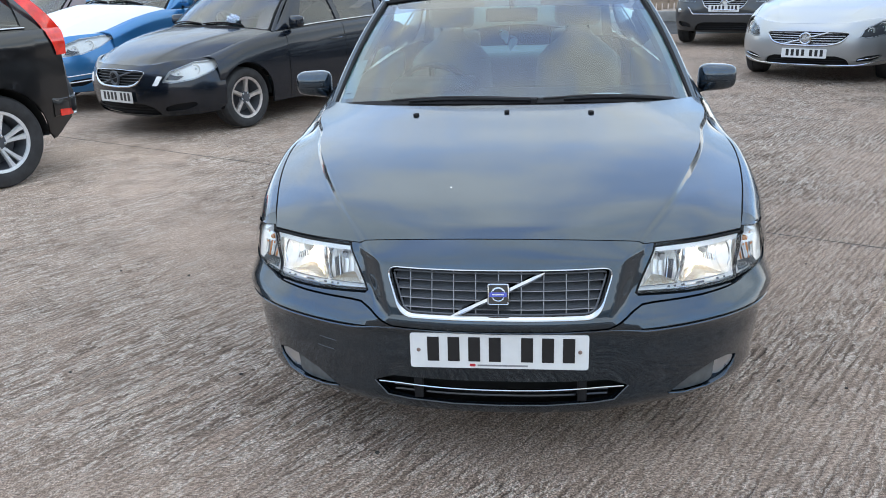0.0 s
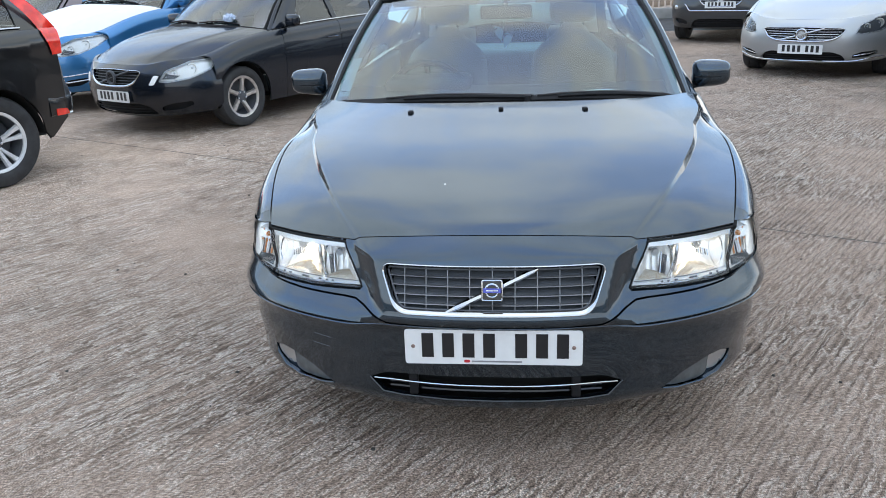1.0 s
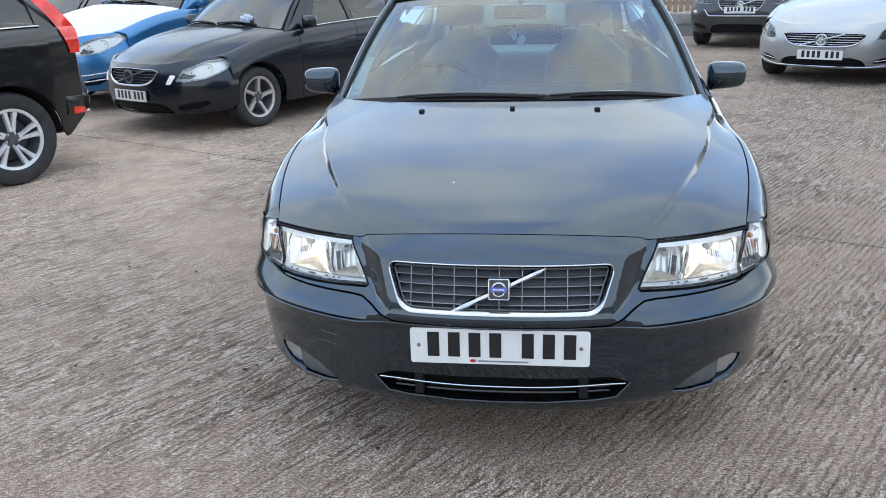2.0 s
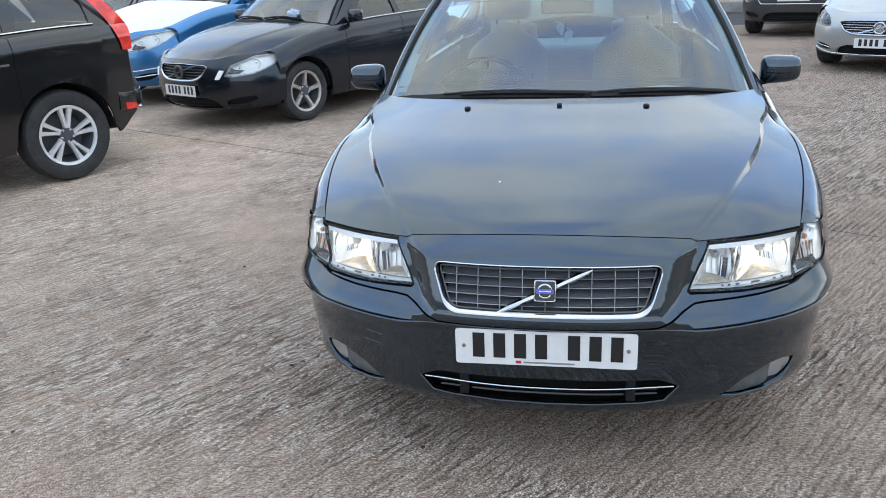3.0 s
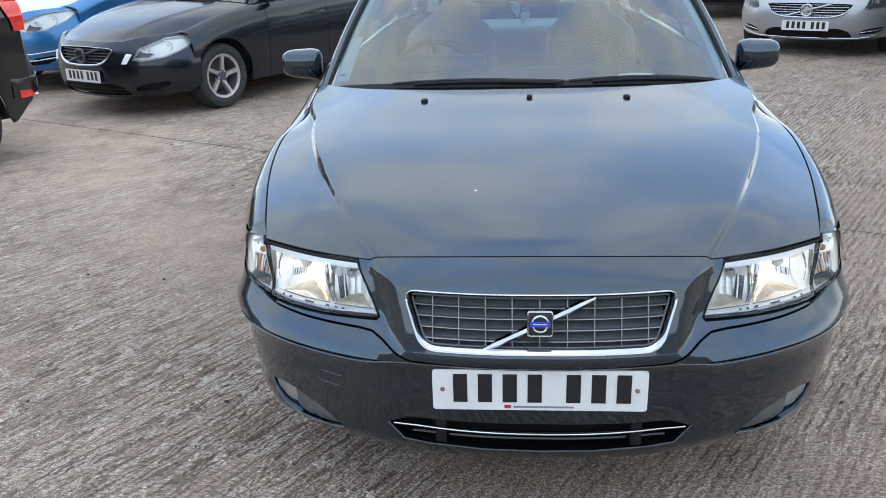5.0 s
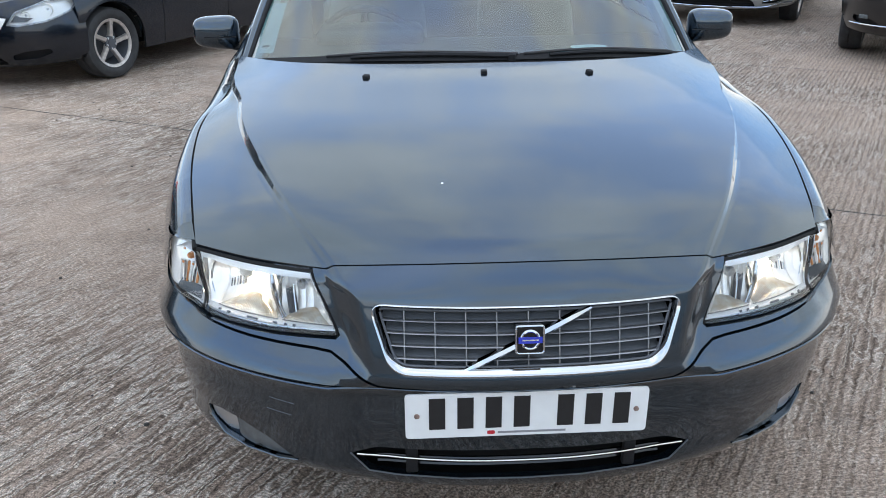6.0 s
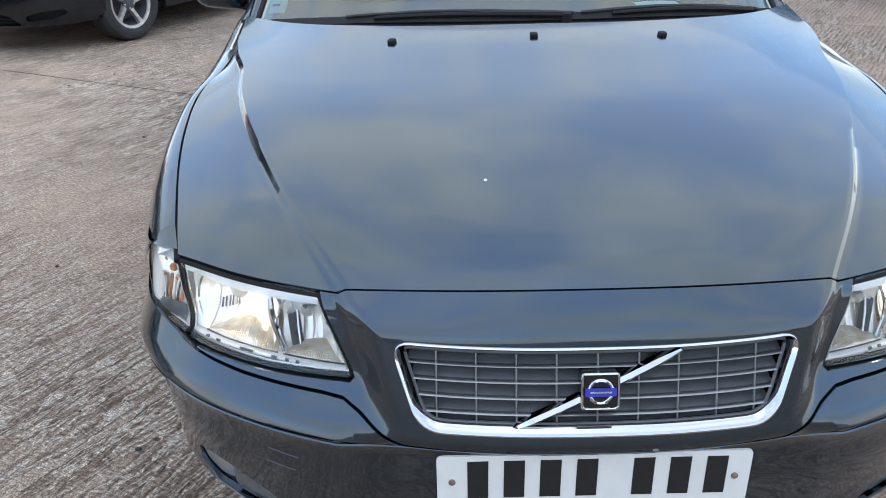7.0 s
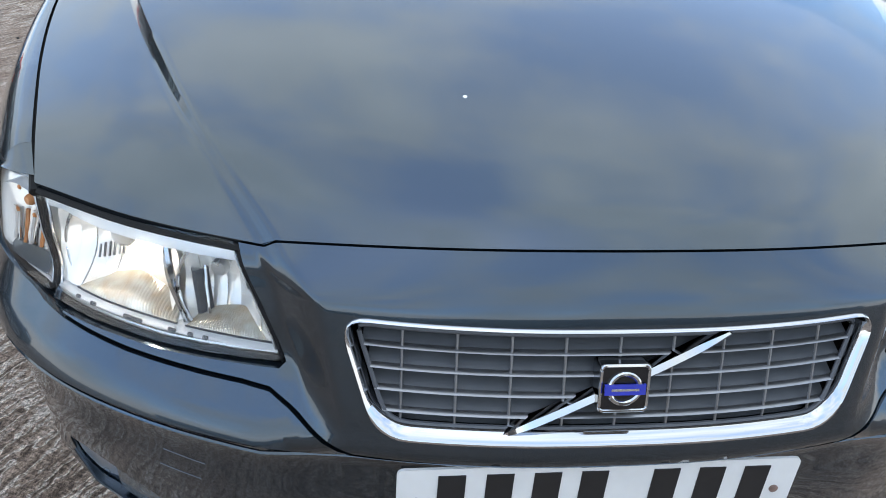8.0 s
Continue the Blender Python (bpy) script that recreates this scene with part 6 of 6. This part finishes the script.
def finish_saloon(car, s, nose, flank, house, screen, bonnet, paint, handles=True, wipers=True):
    """Mirrors, seats, handles and wipers of a parked car."""
    y = s["screen_base"][-1][1]
    bx, bz = s["belt"][0][1], s["belt"][0][2]
    mirror(car, bx + 0.10, y + 0.22, bz + 0.09, paint)
    seats(car, (-0.37, 0.37), y + 0.98, 0.52 * s["screen_top"][0][2] / 1.375, DASH)
    steering(car, -0.37, y + 0.45, bz + 0.02, DASH)
    part("dashboard", box(-0.72, y - 0.05, bz - 0.25, 0.72, y + 0.33, bz + 0.0, 0.05), DASH, car)
    part("cowl", grid(lambda u, v: (lambda a, b: tuple(a[i] + (b[i] - a[i]) * v for i in range(3)))((lambda p: (p[0], p[1] + 0.006, p[2] - 0.02))(bonnet(u * 2 - 1, 1.0)), screen((u * 2 - 1) * 0.97, 0.05, 0.012)), 14, 3), DARK_PLASTIC, car)
    for x0, x1 in ((-0.5, 0.05), (0.1, 0.6)):
        part("wiper", tube([(lambda p: (p[0], p[1] - 0.004, p[2] + 0.012))(screen((x0 + (x1 - x0) * i / 8) / 0.85, 0.04 + 0.03 * math.sin(math.pi * i / 8))) for i in range(9)], 0.009, 6), DARK_PLASTIC, car)
    if handles:
        for yy in (s["cuts"][2] - 0.16, s["cuts"][3] - 0.14):
            p = flank(yy, 0.22)
            both_sides("door_handle", lambda: tube([(p[0] + 0.004, yy - 0.09, p[2]), (p[0] + 0.028, yy - 0.05, p[2] + 0.002), (p[0] + 0.028, yy + 0.05, p[2] + 0.004), (p[0] + 0.004, yy + 0.09, p[2] + 0.004)], 0.012, 6), paint, car)


DARK = scaled(HERO, 1.02, 0.965, 1.035, **SWEPT, axles=(0.93, 3.706), arch=0.365, tyre=0.312, rim=0.212, alloy=DULL_ALLOY, wheel_style="broad", spokes=5, sill=0.22, cuts=[0.58, 1.55, 2.5, 3.38, 4.45])
DARK["flank"] = [(0.5, 0.885), (0.64, 0.915), (1.0, 0.932), (2.5, 0.932), (3.6, 0.925), (4.2, 0.88), (4.5, 0.80)]
SALOON_LAMP = [(0.570, 0.550), (0.66, 0.540), (0.80, 0.566), (0.868, 0.640), (0.882, 0.705), (0.848, 0.742), (0.75, 0.735), (0.615, 0.655)]


def parked(name, x, y, heading, label, group="parked cars", size=1.0):
    """x, y: the middle of its nose on the ground; heading: the way its nose points, degrees from east."""
    return thing(name, pose(x, y, 0, 0, 0, heading + 90) @ Matrix.Diagonal((size, size, size, 1)), label, "car", group)


dark = parked("saloon_car", -3.93, 5.49, -118.5, "charcoal black saloon car with five-spoke alloy wheels, parked", size=0.965)
n2, b2, f2, h2, s2, t2 = shell(dark, DARK, NAVY, 0.05)
swept_nose(dark, DARK, n2, NAVY, True, lamp_poly=SALOON_LAMP)
for m in (False, True):
    ind = rounded(n2.poly([(0.485, 0.520), (0.535, 0.520), (0.575, 0.605), (0.525, 0.612)], m), 0.008)
    part("side_lamp", skin(n2.at, ind, (), 0.03, 0.02, -0.006), LAMP_WHITE, dark, "upright white side lamp")
plate(dark, n2, 0.40)
finish_saloon(dark, DARK, n2, f2, h2, s2, b2, NAVY)

silver = parked("saloon_car", 3.42, 8.35, -122, "silver saloon car with chrome grille, parked")
n3, b3, f3, h3, s3, t3 = shell(silver, DARK, SILVER, 0.05)
swept_nose(silver, DARK, n3, SILVER, False, broad=1.4, lamp_poly=SALOON_LAMP, drop=0.045)
for m in (1, -1):
    part("vent_trim", tube([n3.at(m * n3.to_a2(x, z), z, 0.004) for x, z in ((0.575, 0.288), (0.64, 0.300), (0.72, 0.312), (0.785, 0.330))], 0.006, 6), CHROME, silver, "chrome strip in the corner vent")
part("lower_trim", tube([n3.at(n3.to_a2(x, 0.222), 0.222 + 0.05 * ease(0.55, 0.8, abs(x)), -0.002) for x in np.linspace(-0.8201, 0.82, 31)], 0.008, 6), CHROME, silver, "chrome strip along the chin")
plate(silver, n3, 0.365)
finish_saloon(silver, DARK, n3, f3, h3, s3, b3, SILVER)

# ---- taller cars ----
TALL = scaled(DARK, 1.015, 1.0, 1.17, axles=(0.92, 3.69), arch=0.425, tyre=0.368, rim=0.242, alloy=ALLOY, wheel_style="paired", spokes=5, sill=0.30, cuts=[0.60, 1.56, 2.5, 3.36, 4.36], length=4.63)
TALL.update(
    belt=[(1.62, 0.875, 1.095), (2.2, 0.89, 1.12), (3.0, 0.90, 1.15), (3.7, 0.895, 1.185), (4.2, 0.87, 1.195), (4.46, 0.82, 1.19)],
    cant=[(1.46, 0.855, 1.08), (1.75, 0.78, 1.32), (2.05, 0.705, 1.55), (2.5, 0.66, 1.635), (3.2, 0.655, 1.645), (3.8, 0.665, 1.60), (4.08, 0.69, 1.50), (4.28, 0.76, 1.32), (4.42, 0.81, 1.19)],
    screen_base=[(0, 1.16, 1.165), (0.4, 1.20, 1.155), (0.65, 1.31, 1.12), (0.85, 1.46, 1.075)], screen_top=[(0, 1.88, 1.605), (0.35, 1.92, 1.595), (0.70, 2.05, 1.55)],
    roof=[(1.85, 1.605), (2.3, 1.685), (3.0, 1.71), (3.8, 1.675), (4.15, 1.60)], cant_roof=(2.06, 4.05),
    rear_base=[(0, 4.52, 1.19), (0.4, 4.49, 1.19), (0.72, 4.40, 1.185)],
    tail_plan=[(0, 0), (0.4, 0.025), (0.66, 0.09), (0.80, 0.19), (0.88, 0.31), (0.915, 0.45)], tail_mid=[(0.42, 0.10), (0.45, 0.05), (0.48, 0.012), (0.53, 0.0), (0.62, 0.0), (0.66, 0.008), (0.70, 0.024), (0.9, 0.042), (1.19, 0.10)],
    tail_top=1.19, tail_half=0.78, tail_rise=0.18,
    side_windows=[[(1.76, 0.10), (2.48, 0.08), (2.46, 0.88), (2.12, 0.86)], [(2.56, 0.08), (3.36, 0.08), (3.40, 0.88), (2.54, 0.88)], [(3.46, 0.08), (4.06, 0.10), (4.06, 0.78), (3.50, 0.86)]],
    flank=[(0.5, 0.895), (0.64, 0.925), (1.0, 0.942), (2.5, 0.942), (3.7, 0.945), (4.1, 0.925), (4.4, 0.86)], shoulder=0.016,
)

black = parked("estate_car", -6.25, 0.79, -118, "glossy black tall estate car with twin-spoke alloy wheels, parked tail out", size=0.95)
n4, b4, f4, h4, s4, t4 = shell(black, TALL, BLACK_PAINT, 0.05)
swept_nose(black, TALL, n4, BLACK_PAINT, True, k=1.17)
finish_saloon(black, TALL, n4, f4, h4, s4, b4, BLACK_PAINT)
L4 = TALL["length"]
for sx in (1, -1):
    # tall lamps that follow the tail pillar and widen at the shoulder
    def lamp_at(u, v, d=0.0):
        z = 0.985 + 0.565 * v
        if z < 1.19:
            y = 4.395 - (0.10 + 0.06 * ease(0.985, 1.19, z)) * u
            bz = f4(y, 0.0)[2]
            p = f4(y, (bz - z) / (bz - f4(y, 1.0)[2]), 0.0)
            return ((p[0] + 0.014 + d) * sx, y, z)
        q = (z - 1.19) / 0.40
        y = 4.395 - 0.36 * q ** 1.1
        w = 0.16 * (1 - 0.5 * q)
        p = h4(min(4.40, y - w * u), min(0.97, 0.02 + 0.95 * q), -0.012 - d)
        return (p[0] * sx, p[1], z)

    tl = part("tail_lamp", grid(lamp_at, 8, 24), RED_LAMP, black, "tall red tail lamp")
    low_ref = rounded([(a * sx, z) for a, z in ((t4.t[-1] * 0.80, 0.485), (t4.t[-1] * 0.95, 0.492), (t4.t[-1] * 0.95, 0.550), (t4.t[-1] * 0.84, 0.538))], 0.012)
    part("rear_reflector", skin(t4.at, low_ref, (), 0.03, 0.02, -0.006), RED_LAMP, black, "red bumper reflector")
    part("exhaust_tip", lathe([(0.016, -0.05), (0.020, 0.0), (0.021, 0.03), (0.018, 0.032), (0.015, 0.0)], 20, Matrix.Translation((0.64 * sx, 4.50, 0.455)) @ pose(0, 0, 0, -90, 0, 0)), CHROME, black, "chrome exhaust tip")
part("bumper_trim", tube([t4.at(t4.t[-1] * q, 0.63, -0.001) for q in np.linspace(-0.99, 0.99, 31)], 0.004, 6), BLACK_PAINT, black)
p0 = [f4(3.62 + 0.16 * math.cos(q), 0.16 + 0.07 * math.sin(q), -0.001) for q in np.linspace(0, 2 * math.pi, 33)[:-1]]
part("fuel_flap_joint", tube([(-p[0], p[1], p[2]) for p in p0], 0.0025, 5, True), VOID, black)

blue_car = parked("estate_car", -5.75, 6.9, -118, "bright blue tall estate car with white film over its bonnet, parked")
n5, b5, f5, h5, s5, t5 = shell(blue_car, TALL, BLUE, 0.05, WHITE_FILM, "bonnet under white protective film")
swept_nose(blue_car, TALL, n5, BLUE, True, k=1.17)
finish_saloon(blue_car, TALL, n5, f5, h5, s5, b5, BLUE)
for z in (0.36, 0.43):
    part("bumper_trim", tube([n5.at(n5.to_a2(x, z), z + 0.03 * ease(0.6, 0.85, abs(x)), -0.003) for x in np.linspace(-0.8601, 0.86, 31)], 0.007, 6), SATIN, blue_car, "silver bumper trim")
plate(blue_car, n5, 0.50)

grey_car = parked("saloon_car", -7.9, 8.2, -118, "grey saloon car with bright window trim, parked in the row")
n6, b6, f6, h6, s6, t6 = shell(grey_car, DARK, MAROON, 0.06)
swept_nose(grey_car, DARK, n6, MAROON, False, lamp_poly=SALOON_LAMP)
finish_saloon(grey_car, DARK, n6, f6, h6, s6, b6, MAROON)
plate(grey_car, n6, 0.41)

far_black = parked("estate_car", 4.5, 5.5, -122, "black tall estate car with chrome chin strip, parked")
n7, b7, f7, h7, s7, t7 = shell(far_black, TALL, BLACK_PAINT, 0.06)
swept_nose(far_black, TALL, n7, BLACK_PAINT, True, k=1.17)
finish_saloon(far_black, TALL, n7, f7, h7, s7, b7, BLACK_PAINT)
for sx in (1, -1):
    c = Vector(n7.at(sx * n7.to_a2(0.70, 0.40), 0.40, -0.004))
    part("fog_lamp", box(-0.045, -0.018, -0.006, 0.045, 0.018, 0.006, 0.005, Matrix.Translation(c) @ pose(0, 0, 0, 90, 0, sx * 30)), FOG_GLASS, far_black, "small clear fog lamp")
part("chin_strip", tube([n7.at(n7.to_a2(x, 0.33), 0.33, -0.003) for x in np.linspace(-0.8201, 0.82, 31)], 0.008, 6), CHROME, far_black, "chrome chin strip")
plate(far_black, n7, 0.50)

PICKUP = scaled(TALL, 1.02, 1.06, 1.06, axles=(0.92, 3.9), arch=0.45, tyre=0.39, rim=0.23, sill=0.38, cuts=[0.62, 1.65, 2.6, 3.5, 4.6], tail_top=1.25)
PICKUP["plan"] = [(0, 0.0), (0.3, 0.008), (0.55, 0.035), (0.75, 0.10), (0.87, 0.22), (0.93, 0.40), (0.955, 0.64)]
pickup = parked("pickup_truck", 3.45, 12.9, -114, "dark grey pickup truck with a chrome-lined intake, parked by the fence")
n8, b8, f8, h8, s8, t8 = shell(pickup, PICKUP, PICKUP_PAINT, 0.06)
swept_nose(pickup, PICKUP, n8, PICKUP_PAINT, False, k=1.26, lamp_poly=[(0.50, 0.60), (0.70, 0.60), (0.87, 0.63), (0.88, 0.70), (0.70, 0.70), (0.52, 0.68)])
finish_saloon(pickup, PICKUP, n8, f8, h8, s8, b8, PICKUP_PAINT)
plate(pickup, n8, 0.66)
for sx in (1, -1):
    c = Vector(n8.at(sx * n8.to_a2(0.78, 0.62), 0.62, -0.004))
    part("fog_lamp", lathe([(0.036, -0.02), (0.036, 0.006), (0.02, 0.012), (0, 0.013)], 20, Matrix.Translation(c) @ pose(0, 0, 0, 90, 0, sx * 20)), SATIN, pickup, "round fog lamp")
part("intake_trim", tube([n8.at(n8.to_a2(x, 0.56), 0.56 + 0.11 * ease(0.52, 0.62, abs(x)), -0.004) for x in np.linspace(-0.6201, 0.62, 41)], 0.010, 6), CHROME, pickup, "chrome line under the intake")

# ---- a rag on the charcoal car's windscreen ----
rag = Shape()
c = dark.matrix_world @ Vector(s2(0.55, 0.10))
bm = bmesh.new()
bmesh.ops.create_icosphere(bm, subdivisions=4, radius=1)
for v in bm.verts:
    k = 1 + 0.55 * noise.noise(v.co * 2.3) + 0.25 * noise.noise(v.co * 6.0)
    v.co = Vector((v.co.x * 0.060, v.co.y * 0.036, v.co.z * 0.042)) * k
bm.verts.ensure_lookup_table()
rag.v, rag.f = [tuple(v.co + c + Vector((0, 0, 0.035))) for v in bm.verts], [tuple(v.index for v in q.verts) for q in bm.faces]
bm.free()
tagged(part("cloth", rag, RAG, sharp=60), "crumpled blue and white cloth lying by the wiper", "cloth")

# ---- fence at the end of the yard ----
fence = thing("fence", pose(2.0, 19.6, 0, 0, 0, -5), "weathered timber slat fence on a low concrete plinth", "fence")
part("plinth", box(-16, -0.1, 0, 16, 0.12, 0.26, 0.02), PLINTH, fence, "low concrete plinth")
for k in range(9):
    part("post", box(-16 + 4 * k - 0.06, 0.10, 0, -16 + 4 * k + 0.06, 0.22, 2.0, 0.01), TIMBER, fence)
for z in (0.45, 1.7):
    part("rail", box(-16, 0.06, z, 16, 0.10, z + 0.09, 0.008), TIMBER, fence)
slat = part("slat", box(-0.055, -0.012, 0.30, 0.055, 0.012, 1.95, 0.004), TIMBER, fence)
slat.location = (-15.9, 0.045, 0)
for k in range(1, 220):
    o = slat.copy()
    scene.collection.objects.link(o)
    o.location = (-15.9 + 0.145 * k, 0.045 + random.uniform(-0.004, 0.004), random.uniform(-0.02, 0.02))
